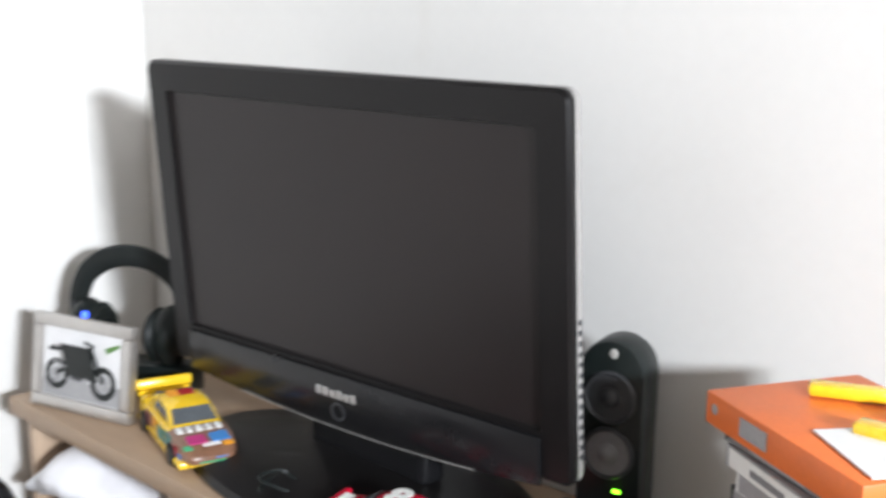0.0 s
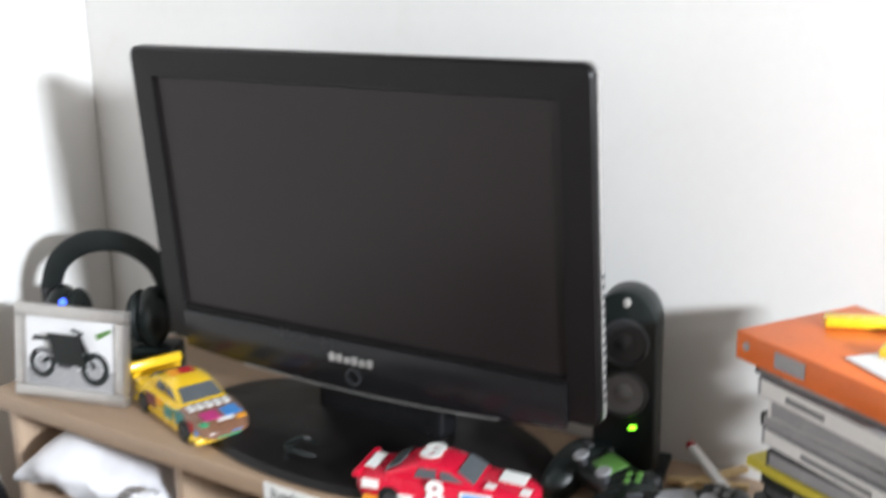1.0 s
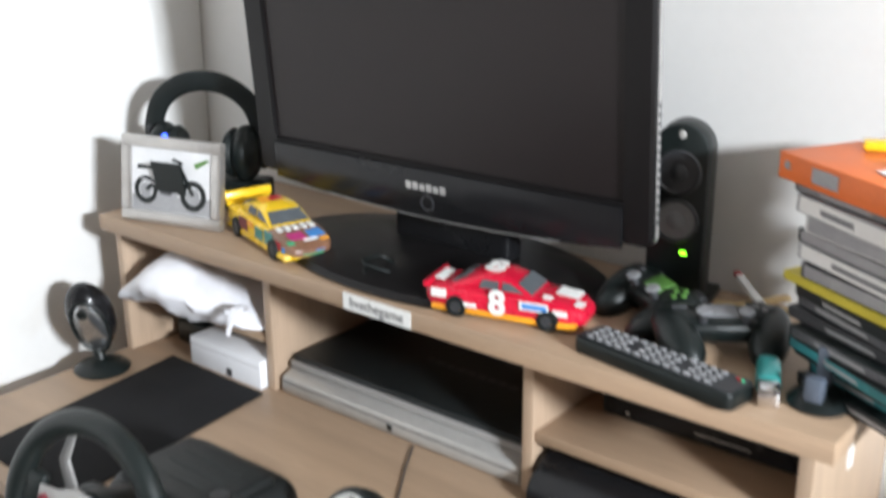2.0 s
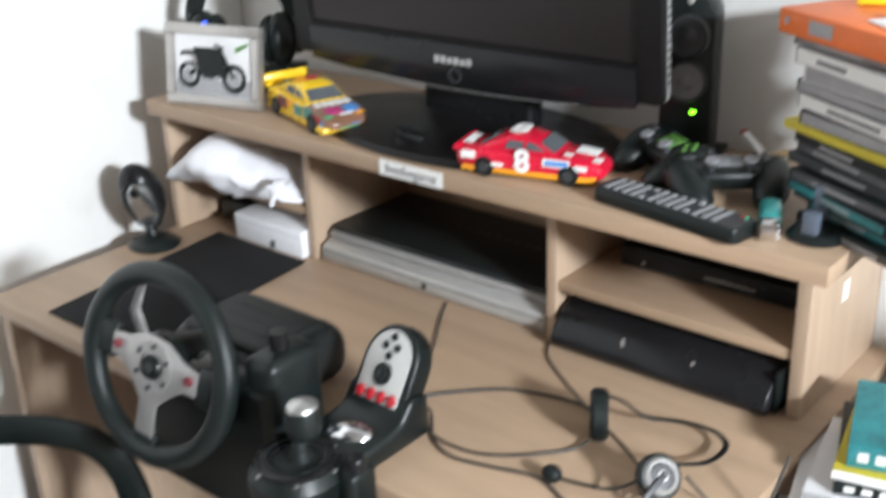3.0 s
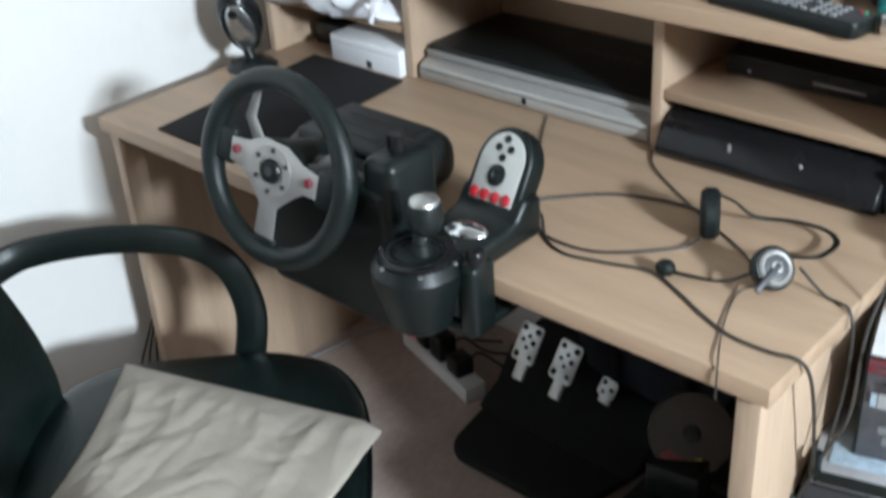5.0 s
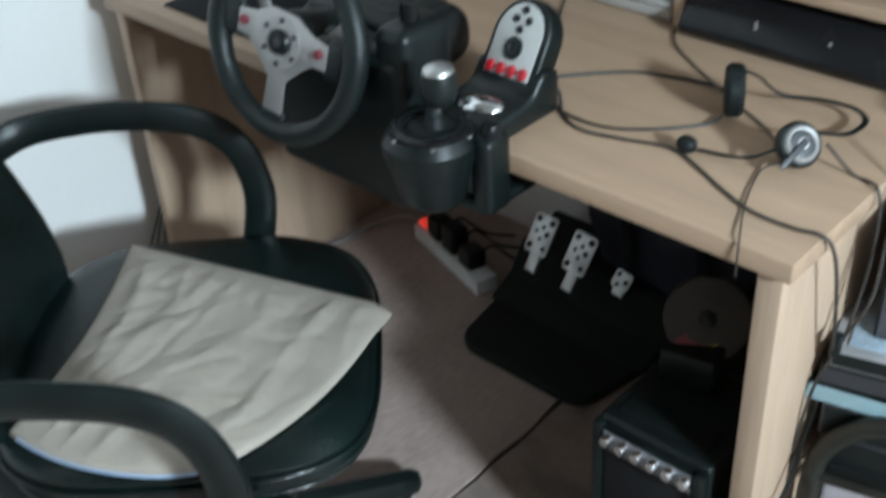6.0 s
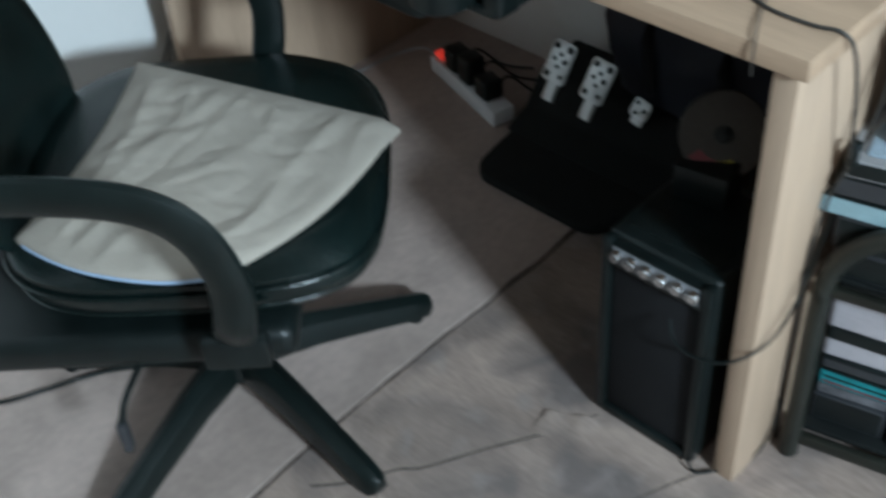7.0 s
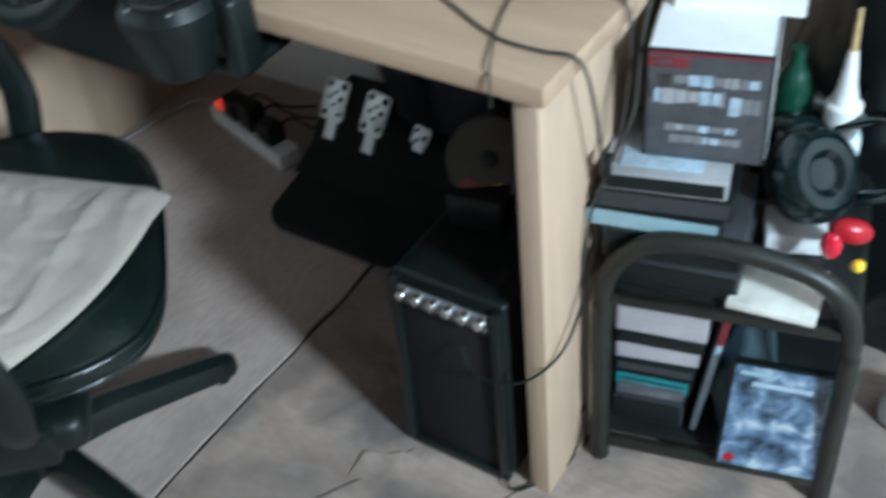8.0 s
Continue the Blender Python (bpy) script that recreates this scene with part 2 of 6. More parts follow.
def skin(bm, rings, closed_ring=True, caps=True, loop=False):
    """Faces between rings of equally many points."""
    made = [[bm.verts.new(p) for p in ring] for ring in rings]
    n = len(made[0])
    pairs = list(zip(made, made[1:])) + ([(made[-1], made[0])] if loop else [])
    for a, b in pairs:
        for i in range(n if closed_ring else n - 1):
            j = (i + 1) % n
            bm.faces.new((a[i], a[j], b[j], b[i]))
    if caps and not loop and closed_ring:
        bm.faces.new(list(reversed(made[0])))
        bm.faces.new(made[-1])
    bmesh.ops.recalc_face_normals(bm, faces=bm.faces)
    return bm


def lathe(bm, profile, m=None, seg=28):
    """Turns (radius, height) pairs round z."""
    m = m or Matrix()
    rings = [[m @ Vector((max(r, 0.0002) * math.cos(2 * math.pi * k / seg), max(r, 0.0002) * math.sin(2 * math.pi * k / seg), z)) for k in range(seg)] for r, z in profile]
    return skin(bm, rings, loop=min(profile[0][0], profile[-1][0]) > 0.001)


def smooth_line(pts, steps=6):
    """A Catmull-Rom line through the points."""
    p = [Vector(q) for q in pts]
    p = [p[0] * 2 - p[1]] + p + [p[-1] * 2 - p[-2]]
    out = []
    for a, b, c, d in zip(p, p[1:], p[2:], p[3:]):
        for k in range(steps):
            t = k / steps
            out.append(0.5 * (2 * b + (c - a) * t + (2 * a - 5 * b + 4 * c - d) * t * t + (3 * b - a - 3 * c + d) * t ** 3))
    out.append(p[-2])
    return out


def sweep(bm, pts, r, seg=8, steps=6, rx=None, up=(0, 0, 1)):
    """A tube along a smooth line; rx: a second half-width, across."""
    line = smooth_line(pts, steps)
    rings = []
    for i, q in enumerate(line):
        d = (line[min(i + 1, len(line) - 1)] - line[max(i - 1, 0)]).normalized()
        side = d.cross(Vector(up))
        if side.length < 0.05:
            side = d.cross(Vector((0.6, 0.8, 0.1)))
        if rings and side.dot(last_side) < 0:
            side = -side
        side.normalize()
        last_side = side
        nn = side.cross(d).normalized()
        rings.append([q + side * ((rx or r) * math.cos(2 * math.pi * k / seg)) + nn * (r * math.sin(2 * math.pi * k / seg)) for k in range(seg)])
    return skin(bm, rings)


def prism(bm, pts, h0, h1, m=None, b=0.0, seg=2):
    """A flat outline (x, y) drawn out from z=h0 to z=h1."""
    m = m or Matrix()
    lo = [bm.verts.new((x, y, h0)) for x, y in pts]
    hi = [bm.verts.new((x, y, h1)) for x, y in pts]
    n = len(pts)
    fs = [bm.faces.new(list(reversed(lo))), bm.faces.new(hi)]
    fs += [bm.faces.new((lo[i], lo[(i + 1) % n], hi[(i + 1) % n], hi[i])) for i in range(n)]
    bmesh.ops.recalc_face_normals(bm, faces=fs)
    vs = lo + hi
    if b:
        es = [e for e in {e for v in vs for e in v.link_edges} if e.calc_face_angle(0) > 0.5]
        r = bmesh.ops.bevel(bm, geom=es, offset=b, segments=seg, profile=0.5, affect="EDGES")
        vs = list({v for f in r["faces"] for v in f.verts} | {v for v in vs if v.is_valid})
    for v in vs:
        v.co = m @ v.co
    return bm


def arc(cx, cy, r, a0, a1, n):
    return [(cx + r * math.cos(radians(a0 + (a1 - a0) * k / n)), cy + r * math.sin(radians(a0 + (a1 - a0) * k / n))) for k in range(n + 1)]


def rrect(w, h, r, n=5, cx=0, cy=0):
    """A rounded rectangle's outline."""
    w, h = w / 2 - r, h / 2 - r
    return arc(cx + w, cy + h, r, 0, 90, n) + arc(cx - w, cy + h, r, 90, 180, n) + arc(cx - w, cy - h, r, 180, 270, n) + arc(cx + w, cy - h, r, 270, 360, n)


def thing(name, label, category, at=(0, 0, 0), rz=0.0, group="", rx=0.0, ry=0.0):
    ob = new(name)
    ob.empty_display_size = 0.03
    ob.matrix_world = pose(*at, rx, ry, rz)
    return tagged(ob, label, category, group)


def part(name, bm, material, parent=None, label="", sharp=0.6):
    """Links a bmesh as one mesh object under its thing."""
    for f in bm.faces:
        f.smooth = True
    for e in bm.edges:
        e.smooth = e.calc_face_angle(0) < sharp
    me = bpy.data.meshes.new(name)
    bm.to_mesh(me)
    bm.free()
    me.materials.append(material)
    ob = new(name, me)
    ob.parent = parent
    return tagged(ob, label)


def again(ob, m, parent=None):
    """One more part on the same mesh, moved by m."""
    o = ob.copy()
    scene.collection.objects.link(o)
    o.parent = parent or ob.parent
    o.matrix_basis = m @ ob.matrix_basis
    return o


def lettering(name, text, size, m, material, parent, depth=0.0006):
    cu = bpy.data.curves.new(name, "FONT")
    cu.body, cu.size, cu.extrude, cu.align_x, cu.align_y = text, size, depth, "CENTER", "CENTER"
    cu.offset = size * 0.035 if size > 0.03 else 0.0
    tmp = new("tmp", cu)
    me = bpy.data.meshes.new_from_object(tmp)
    bpy.data.objects.remove(tmp)
    me.materials.append(material)
    ob = new(name, me)
    ob.matrix_world = m
    ob.parent = parent
    return ob


# ---- setting ----
def structure(name, bm, material, label):
    return tagged(part(name, bm, material), label, "", "", "structure")


SEAM_X = 0.77
floor_bm = bm_new()
rbox(floor_bm, WEST - 0.1, SOUTH - 0.1, -0.06, EAST + 0.1, NORTH + 0.1, -0.006, 0)
floor = tagged(structure("floor", floor_bm, SEAM, "worn pale vinyl floor laid in two sheets"), category="floor")
for x0, x1 in ((WEST, SEAM_X - 0.0046), (SEAM_X + 0.0046, EAST)):
    sheet = bm_new()
    n = 120
    rows = []
    for j in range(2):
        rows.append([])
        for k in range(n + 1):
            y = SOUTH + (NORTH - SOUTH) * k / n
            x = (x0, x1)[j]
            if abs(x - SEAM_X) < 0.01:
                x += -0.03 * (y + 0.2) + 0.006 * math.sin(8 * y) + 0.005 * noise.noise(Vector((11 * y, 0.5, 0))) + 0.0025 * noise.noise(Vector((40 * y, 0.5 + j, 0)))
            rows[j].append((x, y))
    prism(sheet, rows[1] + list(reversed(rows[0])), -0.006, 0.0, b=0.0)
    part("vinyl_sheet", sheet, LINO if x0 < 0 else LINO2, floor)
crease = bm_new()
sweep(crease, [(0.83, -0.395, 0.0), (0.868, -0.352, 0.0003), (0.905, -0.288, 0.0), (0.930, -0.262, 0.0003), (0.972, -0.183, 0.0), (1.004, -0.128, 0.0003), (1.035, -0.075, 0.0)], 0.0007, 6, rx=0.0028)
part("crease", crease, CREASE, floor)
crease = bm_new()
sweep(crease, [(1.172, -0.150, 0.0), (1.189, -0.121, 0.0003), (1.206, -0.078, 0.0), (1.226, -0.030, 0.0003), (1.243, 0.008, 0.0)], 0.0005, 6, rx=0.0018)
part("crease", crease, CREASE, floor)
crease = bm_new()
sweep(crease, [(1.035, -0.075, 0.0), (1.050, -0.062, 0.0003), (1.048, -0.040, 0.0), (1.060, -0.012, 0.0003)], 0.0005, 6, rx=0.0016)
part("crease", crease, CREASE, floor)
flap = bm_new()
skin(flap, [[(1.000 + 0.011 * k + 0.002 * math.sin(3 * j), -0.112 + 0.013 * j + 0.006 * k, 0.001 + (0.006 * math.sin(k * 0.75 + 0.3 * j) ** 2) * (j / 4)) for k in range(9)] for j in range(5)], closed_ring=False, caps=False)
part("torn_flap", flap, LINO2, floor, "lifted torn flap of vinyl")

T = 0.12
w = rbox(bm_new(), WEST - T, NORTH, -0.06, EAST + T, NORTH + T, TOP, 0)
tagged(structure("wall_north", w, WALL, "white painted plaster wall behind the desk"), category="wall")
w = rbox(bm_new(), WEST - T, SOUTH, -0.06, WEST, NORTH - 0.002, TOP, 0)
tagged(structure("wall_west", w, WALL, "white painted plaster wall beside the desk"), category="wall")
# unseen south and east walls and ceiling, dark so little light bounces back
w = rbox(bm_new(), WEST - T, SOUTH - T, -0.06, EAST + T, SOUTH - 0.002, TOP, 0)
tagged(structure("wall_south", w, DULLWALL, "unseen wall, darkened to cut bounced light"), category="wall")
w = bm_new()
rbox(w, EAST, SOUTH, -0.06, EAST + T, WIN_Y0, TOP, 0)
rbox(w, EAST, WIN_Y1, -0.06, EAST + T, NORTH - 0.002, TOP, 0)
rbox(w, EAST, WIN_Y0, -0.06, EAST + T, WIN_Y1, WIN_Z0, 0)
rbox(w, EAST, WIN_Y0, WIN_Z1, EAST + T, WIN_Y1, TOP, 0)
tagged(structure("wall_east", w, DULLWALL, "unseen wall with a window opening, darkened to cut bounced light"), category="wall")
w = rbox(bm_new(), WEST - T, SOUTH - T, TOP, EAST + T, NORTH + T, TOP + 0.1, 0)
tagged(structure("ceiling", w, CEIL, "unseen ceiling, darkened to cut bounced light"), category="ceiling")
fr = bm_new()
for a, b_, c, d in ((WIN_Y0, WIN_Z0, WIN_Y1, WIN_Z0 + 0.05), (WIN_Y0, WIN_Z1 - 0.05, WIN_Y1, WIN_Z1), (WIN_Y0, WIN_Z0 + 0.05, WIN_Y0 + 0.05, WIN_Z1 - 0.05), (WIN_Y1 - 0.05, WIN_Z0 + 0.05, WIN_Y1, WIN_Z1 - 0.05)):
    rbox(fr, EAST + 0.03, a, b_, EAST + 0.08, c, d, 0.004)
win = tagged(structure("window_1", fr, WHITE, "white framed window that lets the daylight in"), category="window")
sill = rbox(bm_new(), EAST - 0.06, WIN_Y0 - 0.03, WIN_Z0 - 0.025, EAST + 0.03, WIN_Y1 + 0.03, WIN_Z0, 0.004)
part("window_sill", sill, WHITE, win)


def wpart(name, bm, material, parent, label="", sharp=0.6):
    """The same with the mesh given in the world's metres."""
    top = parent
    while top.parent:
        top = top.parent
    bmesh.ops.transform(bm, matrix=top.matrix_basis.inverted(), verts=bm.verts)
    return part(name, bm, material, parent, label, sharp)


# ---- the desk and its hutch ----
DESK_Z, DESK_W, HUT_Z = 0.71, 1.295, 0.972
desk = thing("desk", "beech laminate computer desk standing in the corner", "desk", (0.65, 0.37, 0))
wpart("desktop", rbox(bm_new(), 0.0, 0.0, DESK_Z - 0.027, DESK_W, NORTH - 0.004, DESK_Z, 0.0025), BEECH, desk)
wpart("side_panel", rbox(bm_new(), 0.004, 0.016, 0.0, 0.026, NORTH - 0.01, DESK_Z - 0.027, 0.0015), LIT_BEECH_SIDE, desk)
wpart("side_panel", rbox(bm_new(), 1.250, 0.012, 0.0, 1.281, NORTH - 0.01, DESK_Z - 0.027, 0.0015), LIT_BEECH_SIDE, desk)
wpart("back_rail", rbox(bm_new(), 0.026, NORTH - 0.05, 0.38, 1.250, NORTH - 0.034, DESK_Z - 0.027, 0.0015), BEECH, desk)

hutch = thing("desk_hutch", "beech laminate shelf unit on the back of the desk", "shelf unit", (0.65, 0.56, DESK_Z))
HF = 0.446
wpart("top_board", rbox(bm_new(), 0.0, 0.373, HUT_Z - 0.028, 1.306, NORTH - 0.004, HUT_Z, 0.0025), BEECH, hutch)
for x0, x1 in ((0.004, 0.022), (0.332, 0.350), (0.853, 0.871), (1.242, 1.262)):
    wpart("upright", rbox(bm_new(), x0, HF if x0 > 0.1 else 0.40, DESK_Z + 0.0005, x1, NORTH - 0.012, HUT_Z - 0.0282, 0.0015), LIT_BEECH_SIDE, hutch)
wpart("shelf", rbox(bm_new(), 0.0225, HF + 0.004, 0.790, 0.3315, NORTH - 0.018, 0.806, 0.0015), BEECH, hutch)
wpart("shelf", rbox(bm_new(), 0.8715, HF + 0.004, 0.792, 1.2415, NORTH - 0.018, 0.808, 0.0015), BEECH, hutch)
wpart("back_board", rbox(bm_new(), 0.004, NORTH - 0.0115, DESK_Z + 0.001, 1.262, NORTH - 0.006, HUT_Z - 0.0285, 0), BEECH, hutch)
sticker = wpart("sticker", rbox(bm_new(), 0.589, 0.3718, 0.9455, 0.716, 0.3729, 0.9705, 0), WHITE, hutch, "white paper sticker with dark printing")
slogan = lettering("slogan", "livethegame", 0.0215, Matrix(), DKGREY, sticker, 0.0002)
slogan.matrix_basis = Matrix.Translation((-0.65, -0.56, -DESK_Z)) @ pose(0.6525, 0.3716, 0.9575, 90)
wpart("sticker", rbox(bm_new(), 1.2622, 0.555, 0.842, 1.2628, 0.575, 0.872, 0), WHITE, hutch, "small white screw cover")

# ---- television ----
tv = thing("television", "black flat-screen television on a glossy stand", "television", (0.64, 0.52, HUT_Z))
M_TV = Matrix.Translation((0.637, 0.523, 1.075)) @ pose(0, 0, 0, 4.6, 0, 2.5)
W2, TH = 0.353, 0.437
body = bm_new()
prism(body, rrect(2 * W2, TH, 0.014, 4, 0, TH / 2), -0.018, -0.006, M_TV @ pose(0, 0, 0, 90), b=0.003)
wpart("cabinet", body, TVEDGE, tv, "cabinet edge, greyed for the light it reflects")
back = bm_new()
rbox(back, -0.25, 0.0175, 0.05, 0.25, 0.075, 0.37, 0.02, 3, M_TV)
wpart("back_cover", back, BLACK, tv)
scr = bm_new()
rbox(scr, -W2 + 0.0415, 0.0006, 0.0595, W2 - 0.0415, 0.0046, TH - 0.0415, 0, 1, M_TV)
wpart("screen", scr, SCREEN, tv, "matt dark switched-off screen")
bez = bm_new()


def tv_loop(w_, z0, z1, r, d):
    return [M_TV @ Vector((x, d, y)) for x, y in rrect(w_, z1 - z0, r, 4, 0, (z0 + z1) / 2)]


skin(bez, [tv_loop(2 * W2, 0.0, TH, 0.014, 0.006), tv_loop(2 * W2, 0.0, TH, 0.014, -0.001), tv_loop(2 * W2 - 0.008, 0.004, TH - 0.004, 0.012, -0.005), tv_loop(2 * W2 - 0.080, 0.058, TH - 0.040, 0.004, -0.006), tv_loop(2 * W2 - 0.084, 0.060, TH - 0.042, 0.003, 0.001), tv_loop(2 * W2 - 0.10, 0.07, TH - 0.05, 0.003, 0.0055)], loop=True)
wpart("bezel", bez, BEZEL, tv)
low = bm_new()
prof = [(-W2 + 0.041, 0.053)] + [(x, -0.022 + 0.022 * (x / W2) ** 2) for x in np.linspace(-W2 + 0.041, W2 - 0.041, 15)] + [(W2 - 0.041, 0.053)]
prism(low, prof, 0.0045, 0.012, M_TV @ pose(0, 0, 0, 90), b=0.002)
wpart("speaker_bar", low, GLOSS, tv)
line_bm = bm_new()
sweep(line_bm, [M_TV @ Vector((x, -0.013, -0.020 + 0.022 * (x / W2) ** 2)) for x in np.linspace(-0.20, 0.22, 9)], 0.0006, 6, 3)
wpart("chrome_strip", line_bm, ALU, tv, "thin chrome strip")
for k in range(6):
    wpart("logo_bar", rbox(bm_new(), -0.043 + 0.0125 * k, -0.0138, 0.021, -0.033 + 0.0125 * k, -0.0122, 0.033 if k not in (2, 4) else 0.031, 0.0008, 1, M_TV), STEEL, tv)
ring = bm_new()
lathe(ring, [(0.010, 0), (0.0125, 0.0), (0.0125, 0.0015), (0.010, 0.0015)], M_TV @ Matrix.Translation((-0.005, -0.012, 0.003)) @ pose(0, 0, 0, 90), 20)
wpart("power_ring", ring, DKGREY, tv)
wpart("standby_light", rbox(bm_new(), 0.279, -0.0075, 0.002, 0.286, -0.0062, 0.006, 0.0004, 1, M_TV), LED_R, tv, "red standby light")
vents = bm_new()
for k in range(14):
    rbox(vents, W2 - 0.0004, 0.009, 0.03 + 0.012 * k, W2 + 0.0008, 0.015, 0.036 + 0.012 * k, 0.0004, 1, M_TV)
wpart("side_vents", vents, DKGREY, tv)
neck = bm_new()
rbox(neck, 0.53, 0.548, HUT_Z + 0.018, 0.75, 0.592, 1.12, 0.014, 3)
wpart("neck", neck, GLOSS, tv)
base = bm_new()
lathe(base, [(0.0, 0.0), (0.290, 0.0), (0.295, 0.004), (0.282, 0.012), (0.18, 0.022), (0.08, 0.03), (0.0, 0.032)], Matrix.Translation((0.622, 0.545, HUT_Z + 0.0005)) @ Matrix.Diagonal((1, 0.56, 1, 1)), 56)
wpart("stand_base", base, BEZEL, tv)
wpart("logo_bar", rbox(bm_new(), 0.655, 0.447, HUT_Z + 0.0150, 0.668, 0.452, HUT_Z + 0.0185, 0.0006, 1), WHITE, tv, "small silver mark on the stand")


# ---- loudspeaker, headphones, picture frame ----
def loudspeaker():
    sp = thing("loudspeaker", "slim black loudspeaker with a green power light", "loudspeaker", (0.976, 0.645, HUT_Z), 14)
    bm = bm_new()
    outline = [(-0.039, 0.0), (0.039, 0.0)] + arc(0, 0.208, 0.039, 0, 180, 14)
    prism(bm, outline, -0.006, 0.045, pose(0, 0, 0.01, 90), b=0.005)
    part("body", bm, BLACK, sp)
    for z, r in ((0.192, 0.031), (0.126, 0.031)):
        bm = bm_new()
        lathe(bm, [(r * 0.84, 0.0), (r, 0.0), (r, 0.003), (r * 0.92, 0.0055), (r * 0.84, 0.003)], pose(0, -0.045, z, 90), 28)
        part("driver_ring", bm, DKGREY, sp)
        bm = bm_new()
        lathe(bm, [(r * 0.84, 0.001), (r * 0.4, -0.0), (r * 0.38, 0.003), (r * 0.2, 0.0075), (0, 0.0085)], pose(0, -0.0455, z, 90), 24)
        # lower cone a paler grey, to paint in the highlight at its centre
        part("cone", bm, MIDGREY if z < 0.15 else DKGREY, sp)
    part("power_light", rbox(bm_new(), 0.008, -0.0475, 0.080, 0.017, -0.0455, 0.0845, 0.001), LED_G, sp, "lit green power light")
    part("emblem", ball(bm_new(), 0.005, 0.0012, 0.006, Matrix.Translation((0.002, -0.0455, 0.243))), SILVER, sp)
    part("foot_plate", rbox(bm_new(), -0.048, -0.065, 0, 0.048, 0.052, 0.010, 0.004), BLACK, sp)
    return sp


loudspeaker()


def headphones():
    hp = thing("headphones", "black over-ear headphones with a wide headband propped upright", "headphones", (0.105, 0.54, HUT_Z - 0.0), 27)
    # upright, its own x across the head
    bm = bm_new()
    pts = [(-0.098, 0, 0.105), (-0.099, 0, 0.140), (-0.082, 0, 0.183), (-0.045, 0, 0.211), (0.0, 0, 0.220), (0.045, 0, 0.211), (0.082, 0, 0.183), (0.099, 0, 0.140), (0.098, 0, 0.105)]
    sweep(bm, pts, 0.009, 10, 5, rx=0.018, up=(0, 1, 0.01))
    part("headband", bm, RUBBER, hp)
    for s in (-1, 1):
        cup = part("ear_cup", ball(bm_new(), 0.026, 0.044, 0.05, Matrix.Translation((s * 0.076, -0.012, 0.098))), BLACK, hp)
        part("ear_pad", lathe(bm_new(), [(0.018, 0), (0.038, 0.0), (0.044, 0.008), (0.038, 0.016), (0.018, 0.014)], pose(s * 0.060, -0.012, 0.098, 0, -90 * s, 0)), RUBBER, cup)
        part("yoke", rbox(bm_new(), s * 0.104 - 0.006, -0.012, 0.07, s * 0.104 + 0.006, 0.012, 0.14, 0.004), DKGREY, hp)
    part("indicator", ball(bm_new(), 0.006, 0.003, 0.007, Matrix.Translation((-0.060, -0.044, 0.128))), LED_B, hp, "glowing blue indicator")
    part("stand", rbox(bm_new(), -0.11, -0.03, 0.0, 0.11, 0.03, 0.05, 0.008), BLACK, hp)
    return hp


headphones()


